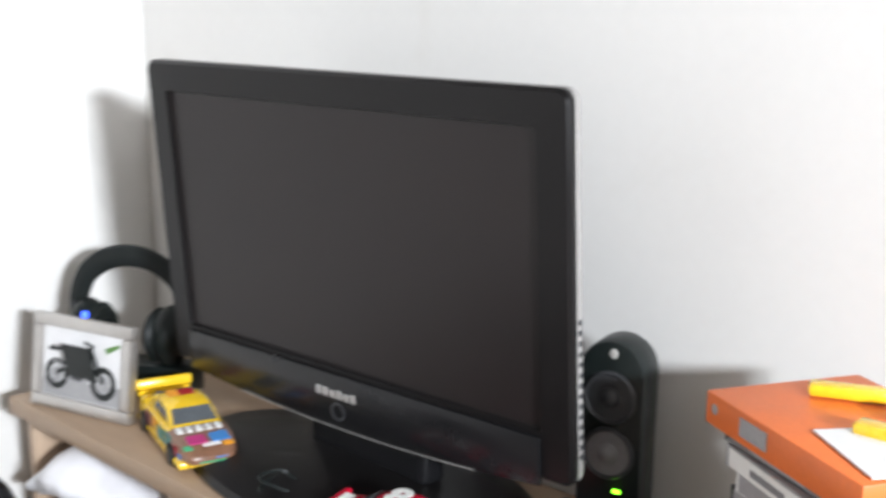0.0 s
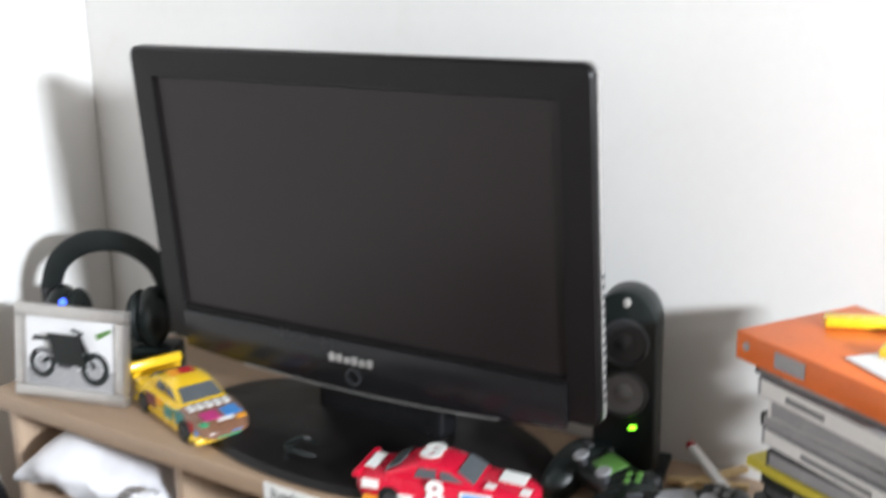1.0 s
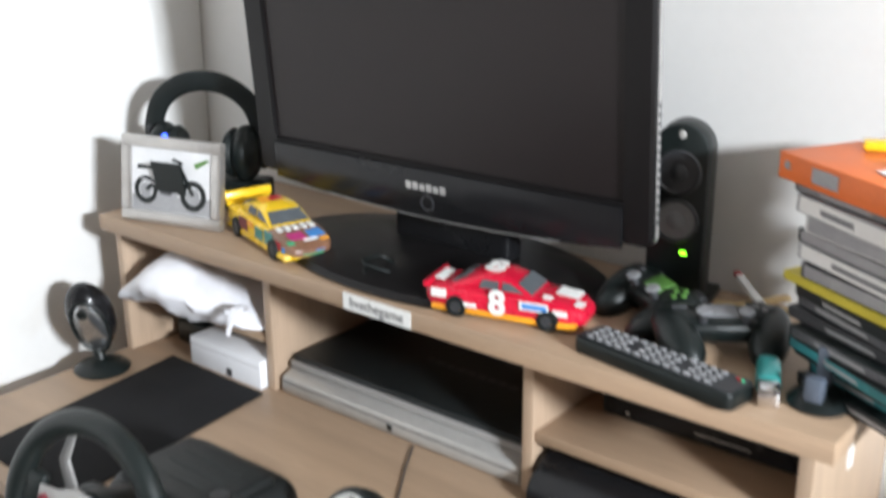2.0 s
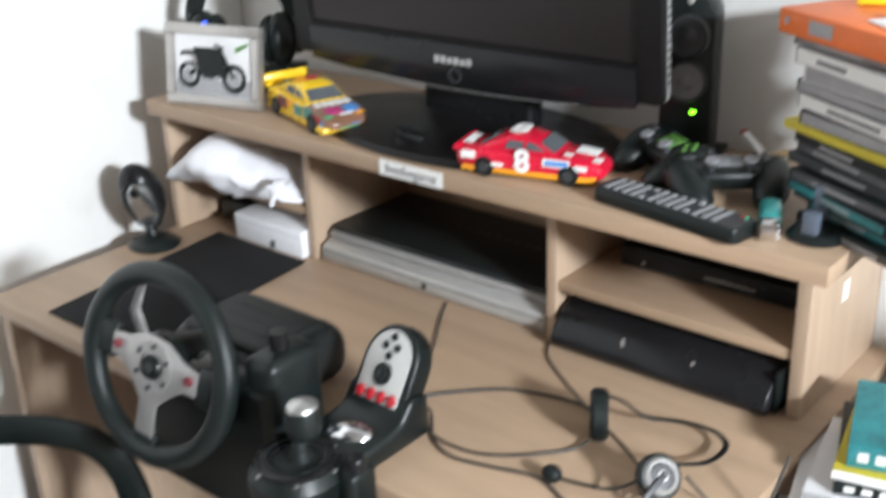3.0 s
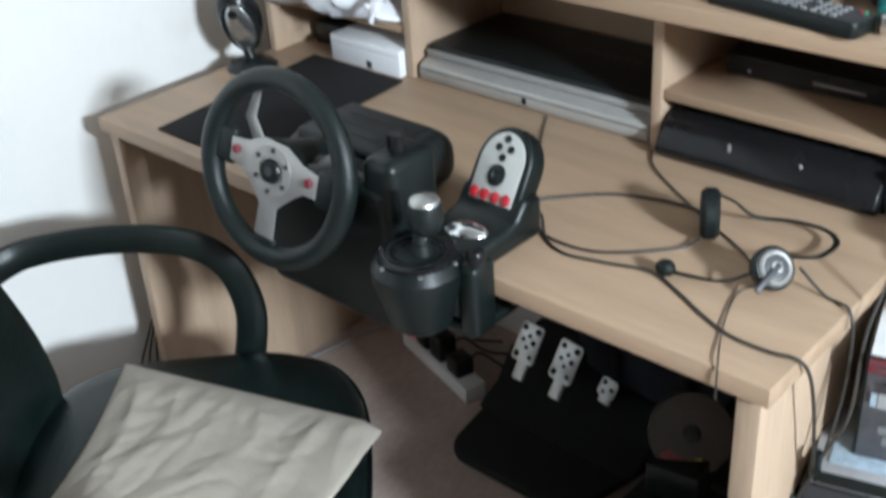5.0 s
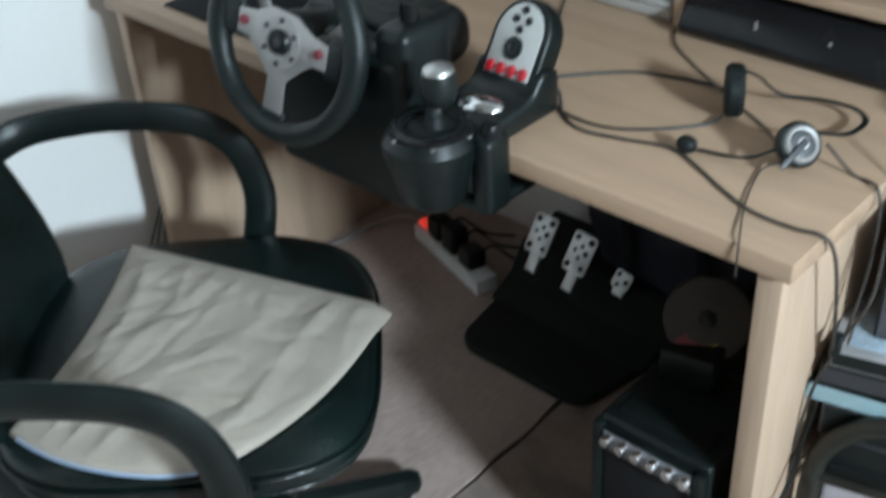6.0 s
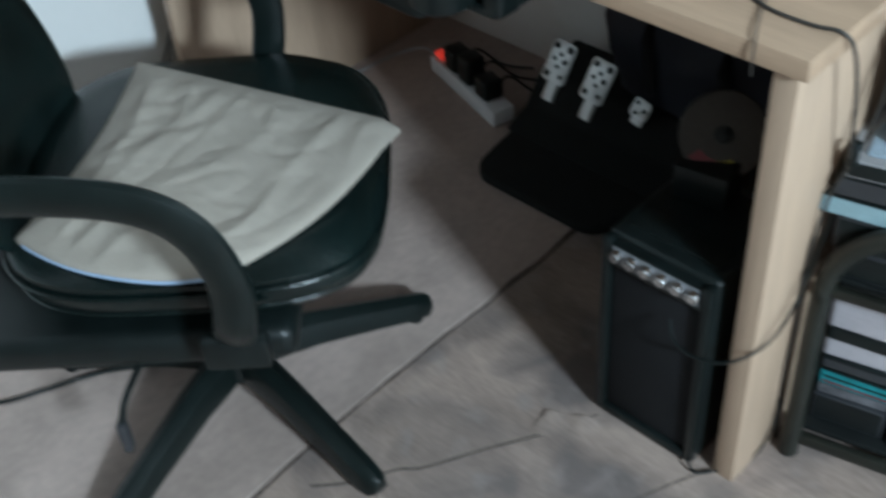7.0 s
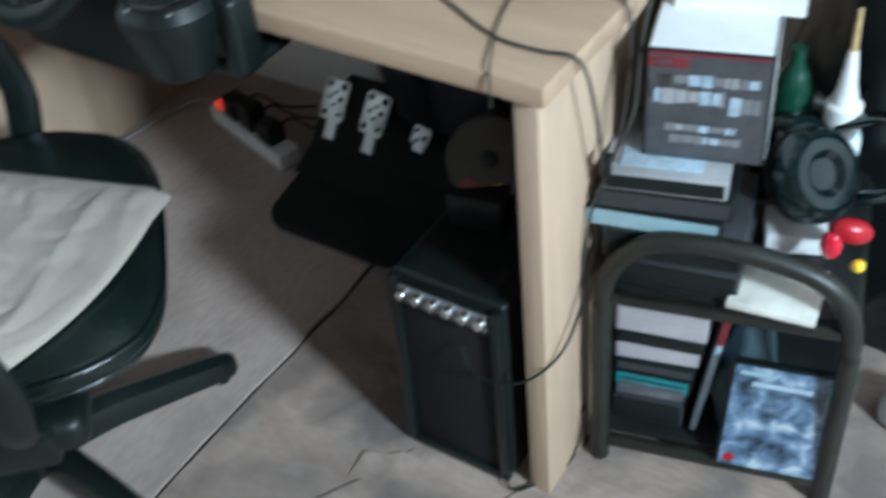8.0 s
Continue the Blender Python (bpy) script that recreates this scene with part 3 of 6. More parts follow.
def picture_frame():
    pf = thing("picture_frame", "silver picture frame with a motorbike photograph", "picture frame", (0.150, 0.415, HUT_Z), 15)
    m = pose(0, 0, 0.0, -8)
    W, H, B = 0.202, 0.146, 0.019
    for x0, z0, x1, z1 in ((-W / 2, 0, W / 2, B), (-W / 2, H - B, W / 2, H), (-W / 2, B, -W / 2 + B, H - B), (W / 2 - B, B, W / 2, H - B)):
        part("frame_rail", rbox(bm_new(), x0, -0.008, z0, x1, 0.008, z1, 0.003, 2, m), BROWNFRAME, pf)
    ph = part("photograph", rbox(bm_new(), -W / 2 + B, -0.002, B, W / 2 - B, 0.004, H - B, 0, 1, m), PAPER, pf, "photograph of a dark motorbike")
    part("easel_back", rbox(bm_new(), -0.03, 0.004, 0.01, 0.03, 0.007, 0.11, 0.001, 1, pose(0, 0.012, 0, 12)), BLACK, pf)
    f = m @ Matrix.Translation((0, -0.0026, H / 2)) @ pose(0, 0, 0, 90)
    part("ground_patch", prism(bm_new(), [(-0.08, -0.053), (0.08, -0.053), (0.08, -0.022), (-0.08, -0.028)], 0, 0.0002, f), GREYC, ph)
    for cx, cy, r in ((-0.052, -0.018, 0.024), (0.044, -0.020, 0.026)):
        part("wheel_print", lathe(bm_new(), [(r * 0.62, 0), (r, 0), (r, 0.0004), (r * 0.62, 0.0004)], f @ Matrix.Translation((cx, cy, 0.0003)), 24), BLACK, ph)
        part("spoke_print", lathe(bm_new(), [(0, 0), (r * 0.5, 0), (r * 0.5, 0.0003), (0, 0.0003)], f @ Matrix.Translation((cx, cy, 0.0003)), 16), GREYC, ph)
    for k, (mt, pts) in enumerate(((GREYC, [(-0.03, -0.026), (0.012, -0.026), (0.018, 0.0), (-0.02, 0.004)]),
                    (DKGREY, [(-0.024, -0.022), (0.0, -0.024), (0.008, -0.006), (-0.014, 0.0)]),
                    (BLACK, [(-0.07, 0.016), (-0.045, 0.018), (-0.01, 0.012), (0.012, 0.006), (0.022, 0.018), (0.012, 0.026), (-0.012, 0.021), (-0.068, 0.024)]),
                    (BLACK, [(-0.054, -0.016), (-0.048, -0.02), (-0.012, 0.008), (-0.02, 0.012)]),
                    (GREYC, [(-0.062, 0.004), (-0.02, -0.008), (-0.02, -0.012), (-0.062, -0.001)]),
                    (BLACK, [(0.012, 0.03), (0.018, 0.032), (0.047, -0.018), (0.041, -0.021)]),
                    (BLACK, [(0.002, 0.036), (0.022, 0.03), (0.024, 0.034), (0.004, 0.040)]))):
        part("bike_print", prism(bm_new(), pts, 0.0004, 0.0007 + 0.0001 * k, f), mt, ph)
    part("mudguard_print", prism(bm_new(), [(0.05, 0.026), (0.075, 0.04), (0.072, 0.044), (0.045, 0.034)], 0.0004, 0.0007, f), LIME, ph)
    return pf


picture_frame()


# ---- toy cars ----
def car_ring(x, wd, z0, z1, r=0.35):
    """A cross-section with rounded shoulders."""
    h = z1 - z0
    pts = [(wd * 0.92, z0), (wd, z0 + 0.2 * h), (wd, z0 + 0.55 * h), (wd * 0.96, z0 + 0.82 * h), (wd * 0.82, z0 + 0.96 * h), (wd * 0.4, z1)]
    pts = pts + [(-y, z) for y, z in reversed(pts)]
    return [(x, y, z) for y, z in pts]


def toy_car(name, label, at, rz, paint, skirt, s=1.0):
    car = thing(name, label, "toy car", at, rz)
    bm = bm_new()
    secs = [(-0.118, 0.034, 0.020, 0.040), (-0.110, 0.040, 0.014, 0.043), (-0.08, 0.043, 0.012, 0.045), (-0.03, 0.043, 0.011, 0.045), (0.03, 0.043, 0.011, 0.044), (0.075, 0.042, 0.011, 0.041), (0.105, 0.038, 0.010, 0.035), (0.118, 0.030, 0.011, 0.027), (0.121, 0.022, 0.013, 0.023)]
    skin(bm, [car_ring(x * s, w_ * s, a * s, b_ * s) for x, w_, a, b_ in secs])
    body = part("body", bm, paint, car)
    bm = bm_new()
    secs = [(-0.083, 0.030, 0.042, 0.044), (-0.055, 0.034, 0.042, 0.060), (-0.035, 0.033, 0.042, 0.066), (-0.005, 0.033, 0.042, 0.067), (0.018, 0.034, 0.042, 0.060), (0.048, 0.036, 0.040, 0.043)]
    skin(bm, [[(x * s, y * s, z * s) for x, y, z in car_ring(x, w_, a, b_)] for x, w_, a, b_ in secs])
    part("cabin", bm, paint, car)
    # glazing sits just proud of the cabin
    def pane(pts, push):
        b2 = bm_new()
        c = [Vector(p) * s for p in pts]
        vs = [b2.verts.new(p) for p in c] + [b2.verts.new(p + Vector(push)) for p in c]
        nn = len(c)
        b2.faces.new(vs[:nn])
        b2.faces.new(list(reversed(vs[nn:])))
        for i in range(nn):
            b2.faces.new((vs[i], vs[(i + 1) % nn], vs[nn + (i + 1) % nn], vs[nn + i]))
        bmesh.ops.recalc_face_normals(b2, faces=b2.faces)
        return part("window", b2, DARKGLASS, car)
    pane([(0.021, -0.027, 0.0592), (0.021, 0.027, 0.0592), (0.044, 0.031, 0.0455), (0.044, -0.031, 0.0455)], (0.0012, 0, 0.0018))
    pane([(-0.058, -0.026, 0.0595), (-0.058, 0.026, 0.0595), (-0.079, 0.027, 0.0475), (-0.079, -0.027, 0.0475)], (-0.001, 0, 0.0018))
    for sd in (-1, 1):
        pane([(-0.030, sd * 0.0325, 0.0605), (-0.006, sd * 0.0325, 0.0605), (-0.006, sd * 0.0345, 0.048), (-0.036, sd * 0.0345, 0.048)], (0, sd * 0.0012, 0))
        pane([(0.0, sd * 0.0325, 0.0605), (0.013, sd * 0.0325, 0.0585), (0.032, sd * 0.0345, 0.048), (0.0, sd * 0.0345, 0.048)], (0, sd * 0.0012, 0))
    part("skirt", rbox(bm_new(), -0.108 * s, -0.044 * s, 0.007 * s, 0.112 * s, 0.044 * s, 0.016 * s, 0.003), skirt, car)
    part("spoiler", rbox(bm_new(), -0.122 * s, -0.039 * s, 0.038 * s, -0.113 * s, 0.039 * s, 0.0462 * s, 0.001, 1), paint, car)
    for x in (-0.068, 0.07):
        for sd in (-1, 1):
            wm = pose(x * s, sd * 0.033 * s, 0.0165 * s, 90 * sd, 0, 0)
            wheel = part("wheel", lathe(bm_new(), [(0.0, -0.011 * s), (0.0145 * s, -0.011 * s), (0.0165 * s, -0.008 * s), (0.0165 * s, 0.008 * s), (0.0145 * s, 0.0115 * s), (0.009 * s, 0.0115 * s), (0.009 * s, 0.009 * s), (0.0, 0.009 * s)], pose(x * s, sd * 0.0345 * s, 0.0165 * s, -90 * sd), 22), RUBBER, car)
            part("rim", lathe(bm_new(), [(0.0, 0.009 * s), (0.0085 * s, 0.0092 * s), (0.0085 * s, 0.0112 * s), (0.005 * s, 0.0102 * s), (0.0, 0.0118 * s)], pose(x * s, sd * 0.0345 * s, 0.0165 * s, -90 * sd), 16), DKGREY, wheel)
    return car


red_car = toy_car("toy_car", "red and white toy stock car with a number eight", (0.828, 0.450, HUT_Z + 0.0005), 15, RED, ORANGE_TOY, 0.93)
lettering("number", "8", 0.046, pose(-0.004, -0.0422, 0.029, 90), WHITE, red_car)
lettering("number", "8", 0.038, pose(-0.004, 0.0422, 0.029, 90, 0, 180), WHITE, red_car)
lettering("number", "8", 0.055, pose(-0.02, 0, 0.0655, 0, 0, 0), WHITE, red_car)


def decals(car, rows):
    """Small flat printed patches: centre, half sizes and the side they lie on."""
    for mt, x, y, z, a, b_, side in rows:
        if side == "top":
            part("decal", rbox(bm_new(), x - a, y - b_, z - 0.0006, x + a, y + b_, z + 0.0008, 0.0003, 1, Matrix.Translation((x, y, z)) @ pose(0, 0, 0, 0, 7, 0) @ Matrix.Translation((-x, -y, -z))), mt, car)
        else:
            part("decal", rbox(bm_new(), x - a, y - 0.0006, z - b_, x + a, y + 0.0006, z + b_, 0.0003, 1), mt, car)


decals(red_car, [(WHITE, 0.047, -0.0418, 0.032, 0.020, 0.006, "side"), (BLUEP, 0.048, -0.0424, 0.032, 0.017, 0.0035, "side"), (WHITE, 0.080, 0.012, 0.0385, 0.016, 0.014, "top"), (WHITE, -0.088, -0.0412, 0.032, 0.011, 0.006, "side"),
                 (WHITE, 0.082, -0.039, 0.027, 0.010, 0.004, "side"), (WHITE, -0.096, 0.0, 0.0437, 0.007, 0.02, "top"), (WHITE, -0.045, -0.042, 0.021, 0.012, 0.003, "side"), (WHITE, 0.101, -0.012, 0.0335, 0.006, 0.009, "top"), (WHITE, 0.060, -0.022, 0.0408, 0.006, 0.006, "top")])
yel_car = toy_car("toy_car", "yellow toy stock car with multicoloured bonnet", (0.362, 0.462, HUT_Z + 0.0005), -18, YELLOW, YELLOW, 1.0)
bon = bm_new()
skin(bon, [car_ring(x, w_, a, b_) for x, w_, a, b_ in ((0.050, 0.0428, 0.020, 0.0441), (0.075, 0.0426, 0.018, 0.0418), (0.105, 0.0388, 0.015, 0.0359), (0.1185, 0.0308, 0.014, 0.0278), (0.1218, 0.0226, 0.014, 0.0238))])
part("bonnet", bon, PINKISH, yel_car, "brown bonnet with coloured patches")
part("rear_wing", rbox(bm_new(), -0.128, -0.043, 0.046, -0.112, 0.043, 0.062, 0.004, 2, Matrix.Translation((-0.12, 0, 0.05)) @ pose(0, 0, 0, 0, -14) @ Matrix.Translation((0.12, 0, -0.05))), YELLOW, yel_car)
for q in range(5):
    part("lettering_bar", rbox(bm_new(), 0.056, -0.033 + 0.0135 * q, 0.0430, 0.072, -0.024 + 0.0135 * q, 0.0452, 0.0004, 1, Matrix.Translation((0.064, 0, 0.043)) @ pose(0, 0, 0, 0, 7) @ Matrix.Translation((-0.064, 0, -0.043))), WHITE, yel_car)
decals(yel_car, [(BLUEP, 0.090, 0.019, 0.0388, 0.013, 0.013, "top"), (MAGENTA, 0.092, -0.013, 0.0386, 0.012, 0.013, "top"), (GREENP, 0.108, -0.030, 0.0345, 0.006, 0.006, "top"), (WHITE, 0.106, 0.004, 0.0355, 0.004, 0.012, "top"), (ORANGE_TOY, 0.108, 0.026, 0.0345, 0.006, 0.007, "top"), (TEALP, 0.055, -0.0432, 0.030, 0.014, 0.011, "side"),
                 (REDBTN, -0.022, 0.006, 0.0668, 0.012, 0.012, "top"), (ORANGE_TOY, -0.02, -0.012, 0.0666, 0.016, 0.008, "top"), (MAROON, -0.04, -0.0434, 0.030, 0.016, 0.010, "side"), (TEALP, 0.02, -0.0434, 0.028, 0.014, 0.009, "side"), (ORANGE_TOY, -0.012, -0.0434, 0.035, 0.010, 0.005, "side"), (REDBTN, 0.085, -0.0415, 0.027, 0.008, 0.006, "side"), (BLUEP, 0.100, -0.0400, 0.022, 0.005, 0.004, "side"), (GREENP, 0.1225, 0.0, 0.017, 0.0012, 0.018, "top"), (BLUEP, 0.1222, 0.012, 0.0215, 0.001, 0.008, "top")])


# ---- small things on the hutch ----
def remote_control():
    rc = thing("remote_control", "long black remote control with rows of grey buttons", "remote control", (1.078, 0.408, HUT_Z + 0.0005), -9)
    bm = bm_new()
    prism(bm, rrect(0.232, 0.056, 0.012), 0.0, 0.022, b=0.004)
    body = part("body", bm, BLACK, rc)
    part("face", prism(bm_new(), rrect(0.222, 0.046, 0.009), 0.0205, 0.0226), DKGREY, rc)
    key = None
    for i in range(13):
        for j in range(4):
            x, y = -0.096 + 0.0145 * i, -0.0165 + 0.011 * j
            if i in (4, 9) and j in (1, 2):
                continue
            if key is None:
                key = part("button", rbox(bm_new(), -0.0042, -0.003, 0.0222, 0.0042, 0.003, 0.0252, 0.001, 1), GREYC, rc)
                key.matrix_basis = Matrix.Translation((x, y, 0))
            else:
                again(key, Matrix.Translation(Vector((x, y, 0)) - key.matrix_basis.translation))
    for mt, x in ((REDBTN, 0.0985), (GREENP, 0.104)):
        part("button", rbox(bm_new(), x - 0.002, 0.012, 0.0222, x + 0.002, 0.017, 0.0252, 0.001, 1), mt, rc)
    return rc


remote_control()


def game_controller(label, at, rz, accent, rx=0, ry=0):
    gc = thing("game_controller", label, "game controller", at, rz, rx=rx, ry=ry)
    bm = bm_new()
    rbox(bm, -0.05, -0.026, 0.014, 0.05, 0.030, 0.046, 0.013, 3)
    for s in (-1, 1):
        m = pose(s * 0.056, -0.024, 0.026, 0, 0, -s * 20) @ pose(0, 0, 0, 14, 0, 0)
        part("grip", ball(bm_new(), 0.026, 0.054, 0.024, m, 18), BLACK, gc)
        part("shoulder", ball(bm_new(), 0.030, 0.030, 0.021, Matrix.Translation((s * 0.05, 0.006, 0.031)), 18), BLACK, gc)
    part("body", bm, BLACK, gc)
    for s in (-1, 1):
        st = part("thumbstick", cyl(bm_new(), 0.006, 0.005, 0.014, Matrix.Translation((s * 0.026, -0.016, 0.044))), DKGREY, gc)
        part("cap", lathe(bm_new(), [(0, 0), (0.0095, 0), (0.0105, 0.002), (0.008, 0.0045), (0, 0.0035)], Matrix.Translation((s * 0.026, -0.016, 0.057)), 18), MIDGREY, st)
        part("trigger", rbox(bm_new(), s * 0.05 - 0.014, 0.026, 0.022, s * 0.05 + 0.014, 0.040, 0.042, 0.005), DKGREY, gc)
    for k, (dx, dy) in enumerate(((0, 0.009), (0, -0.009), (0.009, 0), (-0.009, 0))):
        part("button", cyl(bm_new(), 0.0042, 0.0038, 0.005, Matrix.Translation((0.052 + dx, 0.008 + dy, 0.048)), 14), accent, gc)
    part("direction_pad", rbox(bm_new(), -0.062, 0.004, 0.048, -0.042, 0.012, 0.054, 0.002), DKGREY, gc)
    part("centre_plate", rbox(bm_new(), -0.02, -0.008, 0.0445, 0.02, 0.022, 0.0475, 0.001), accent if accent is LIME else MIDGREY, gc)
    return gc


game_controller("black game controller with a lime green panel", (0.995, 0.560, HUT_Z + 0.004), -32, LIME, rx=14)
game_controller("dark grey game controller lying on its grips", (1.098, 0.520, HUT_Z + 0.004), 38, MIDGREY, rx=8)


def lighter():
    lt = thing("lighter", "translucent teal lighter lying with its metal head outward", "lighter", (1.195, 0.45, HUT_Z + 0.0135), 24)
    part("tank", rbox(bm_new(), -0.0145, -0.025, -0.013, 0.0145, 0.045, 0.013, 0.009, 3), TEALP, lt)
    part("head", rbox(bm_new(), -0.0125, -0.052, -0.012, 0.0125, -0.0252, 0.012, 0.004, 2), CHROME, lt, "chromed metal head")
    return lt


lighter()
mount = thing("suction_mount", "small dark suction mount with blue-grey clamps", "holder", (1.256, 0.452, HUT_Z))
part("base", lathe(bm_new(), [(0, 0), (0.035, 0), (0.037, 0.004), (0.026, 0.016), (0.012, 0.024), (0, 0.026)]), BLACK, mount)
part("clamp", rbox(bm_new(), -0.010, -0.030, 0.012, 0.012, -0.014, 0.042, 0.004), BLUEGREY, mount)
part("clamp", rbox(bm_new(), -0.009, 0.000, 0.024, 0.011, 0.012, 0.068, 0.004), BLUEGREY, mount)
pegs = thing("wooden_pegs", "bundle of pale wooden pegs with a pink tip", "pegs", (1.085, 0.648, HUT_Z))
for k, (z, a, tilt, mt) in enumerate(((0.005, -20, 0, GOLD), (0.014, 12, -4, GOLD), (0.025, -38, 14, WHITE), (0.013, 60, 0, GOLD))):
    part("peg", rbox(bm_new(), -0.05, -0.006, -0.004, 0.05, 0.006, 0.004, 0.002, 2, pose(0.0, 0.012 * k - 0.02, z, 0, tilt, a)), mt, pegs)
part("tip", rbox(bm_new(), -0.059, -0.005, -0.004, -0.0502, 0.005, 0.004, 0.002, 2, pose(0, 0.004, 0.025, 0, 14, -38)), REDBTN, pegs, "pink tip")


coil = thing("cable_coil", "coiled thin black cable on the hutch top", "cable", (0.615, 0.432, HUT_Z))
part("cord", sweep(bm_new(), [(0.045 * (1 - 0.03 * k) * math.cos(k * 1.1) + 0.004 * math.sin(k * 2.3), 0.026 * math.sin(k * 1.1) + 0.003 * math.cos(k * 3.1), 0.003 + 0.0022 * k * (0.6 + 0.4 * math.sin(k))) for k in range(16)] + [(0.05, 0.03, 0.004), (0.07, 0.05, 0.003)], 0.0026, 6, 5), BLACK, coil)
part("connector", rbox(bm_new(), -0.035, -0.01, 0.001, -0.005, 0.008, 0.014, 0.003, 2, pose(0, 0, 0, 0, 0, 20)), BLACK, coil)


# ---- stack of boxes and cases ----
A_ST = -29.0
st_o = Vector((1.172, 0.508, 0))


def st_m(z, dx=0.0, dy=0.0, turn=0.0):
    return Matrix.Translation((st_o.x, st_o.y, z)) @ pose(0, 0, 0, 0, 0, A_ST) @ Matrix.Translation((dx, dy, 0)) @ pose(0, 0, 0, 0, 0, turn)


def game_case(z, h, wd, dp, dx, dy, turn, cover, spine, label, sleeve=True):
    """A box lying flat, its long spine to the front."""
    gcs = new("game_case")
    gcs.matrix_world = st_m(z, dx, dy, turn)
    tagged(gcs, label, "game case", "stack of cases on the hutch")
    part("shell", rbox(bm_new(), 0, 0, 0.0003, wd, dp, h - 0.0003, 0.0012), cover, gcs)
    part("spine_label", rbox(bm_new(), 0.006, -0.0007, 0.0022, wd - 0.006, 0.0004, h - 0.0022, 0), spine, gcs)
    if sleeve:
        x = 0.02 + 0.05 * random.random()
        part("title_bar", rbox(bm_new(), x, -0.0012, h * 0.32, x + 0.05 + 0.05 * random.random(), -0.0006, h * 0.62, 0), GREYC if spine is not WHITE else MIDGREY, gcs)
    return gcs


zz = HUT_Z
covers = [(BLACK, DKGREY), (BLACK, TEALC), (DKGREY, BLACK), (BLACK, TEALC), (BLACK, GREYPIC), (DKGREY, DKGREY), (BLACK, GREYPIC), (BLACK, BLACK)]
for k, (c, sp_) in enumerate(covers):
    h = 0.0145
    game_case(zz, h, 0.19, 0.148, 0.045 + 0.010 * math.sin(k * 2.1) - 0.0045 * k, 0.012 * math.sin(k * 1.3) + 0.004, 2.5 * math.sin(k * 1.7), c, sp_, "black plastic game case lying in a stack")
    zz += h
game_case(zz, 0.012, 0.20, 0.150, 0.004, 0.003, 1.0, YELC, YELC, "thin yellow case lying in a stack", False)
zz += 0.012
for k, (c, sp_, h) in enumerate(((DKGREY, GREYC, 0.018), (GREYC, WHITE, 0.02), (BLACK, GREYC, 0.016), (WHITE, GREYC, 0.022), (GREYC, WHITE, 0.022), (BLACK, MIDGREY, 0.012))):
    game_case(zz, h, 0.205, 0.150 + 0.008 * math.sin(k * 1.9), 0.022 + 0.010 * math.cos(k * 2.0), 0.006 * math.sin(k * 1.1) + 0.004, 2 * math.cos(k * 2.3), c, sp_, "grey and white printed game case lying in a stack")
    zz += h
ob_top = 1.242
obx = new("storage_box")
obx.matrix_world = st_m(zz + 0.0005, -0.006, -0.01, 0)
tagged(obx, "shallow orange cardboard box topping a stack of cases", "box")
OBH = ob_top - zz - 0.001
part("tray", rbox(bm_new(), 0, 0, 0, 0.226, 0.168, OBH, 0.0015), ORANGE, obx)
part("label_patch", rbox(bm_new(), 0.058, -0.0008, OBH * 0.25, 0.10, 0.0002, OBH * 0.8, 0), GREYC, obx, "small faded label")
part("emblem_dot", cyl(bm_new(), 0.005, 0.005, 0.001, pose(0.016, 0.0002, OBH * 0.55, 90), 14), GREYC, obx)
for k, (x, y, a, L) in enumerate(((0.03, 0.075, 52, 0.10), (0.105, 0.105, 48, 0.085), (0.125, 0.055, 30, 0.09))):
    pm = st_m(ob_top + 0.0062, x, y, a)
    pen = new("highlighter_pen")
    pen.matrix_world = pm
    tagged(pen, "yellow highlighter pen lying on an orange box", "pen", "pens on the box")
    part("barrel", rbox(bm_new(), 0, -0.011, -0.006, L * 0.7, 0.011, 0.006, 0.004), YELLOW, pen)
    part("cap", rbox(bm_new(), L * 0.7 + 0.0004, -0.012, -0.006, L, 0.012, 0.0065, 0.004), YELC, pen)
sheet_ob = new("paper_sheet")
sheet_ob.matrix_world = st_m(ob_top + 0.0006, 0.115, 0.02, -10)
tagged(sheet_ob, "loose white paper lying on an orange box", "paper")
part("leaf", rbox(bm_new(), 0, 0, 0, 0.10, 0.09, 0.0015, 0), PAPER, sheet_ob)


# ---- in the hutch's compartments ----
lap = thing("laptop", "closed black laptop with a silver front edge in the shelf", "laptop", (0.60, 0.58, DESK_Z))
bm = bm_new()
prism(bm, [(0.452, 0.002), (0.449, 0.012), (0.451, 0.030), (0.476, 0.040), (0.69, 0.040), (0.69, 0.002)], 0.362, 0.846, Matrix(((0, 0, 1, 0), (1, 0, 0, 0), (0, 1, 0, DESK_Z), (0, 0, 0, 1))), b=0.002)
wpart("base", bm, SILVER, lap)
lid = wpart("lid", rbox(bm_new(), 0.360, 0.478, DESK_Z + 0.041, 0.848, 0.69, DESK_Z + 0.060, 0.006, 3), DUSTY, lap)
wpart("lid_edge", rbox(bm_new(), 0.362, 0.4705, DESK_Z + 0.0402, 0.847, 0.4785, DESK_Z + 0.0525, 0.003, 2), TVEDGE, lid, "dull silver front edge of the lid")
wpart("latch", rbox(bm_new(), 0.598, 0.4475, DESK_Z + 0.010, 0.607, 0.4495, DESK_Z + 0.020, 0.0005, 1), BLACK, lap)
wpart("front_groove", rbox(bm_new(), 0.364, 0.4495, DESK_Z + 0.0215, 0.845, 0.4515, DESK_Z + 0.0235, 0.0005, 1), DKGREY, lap)
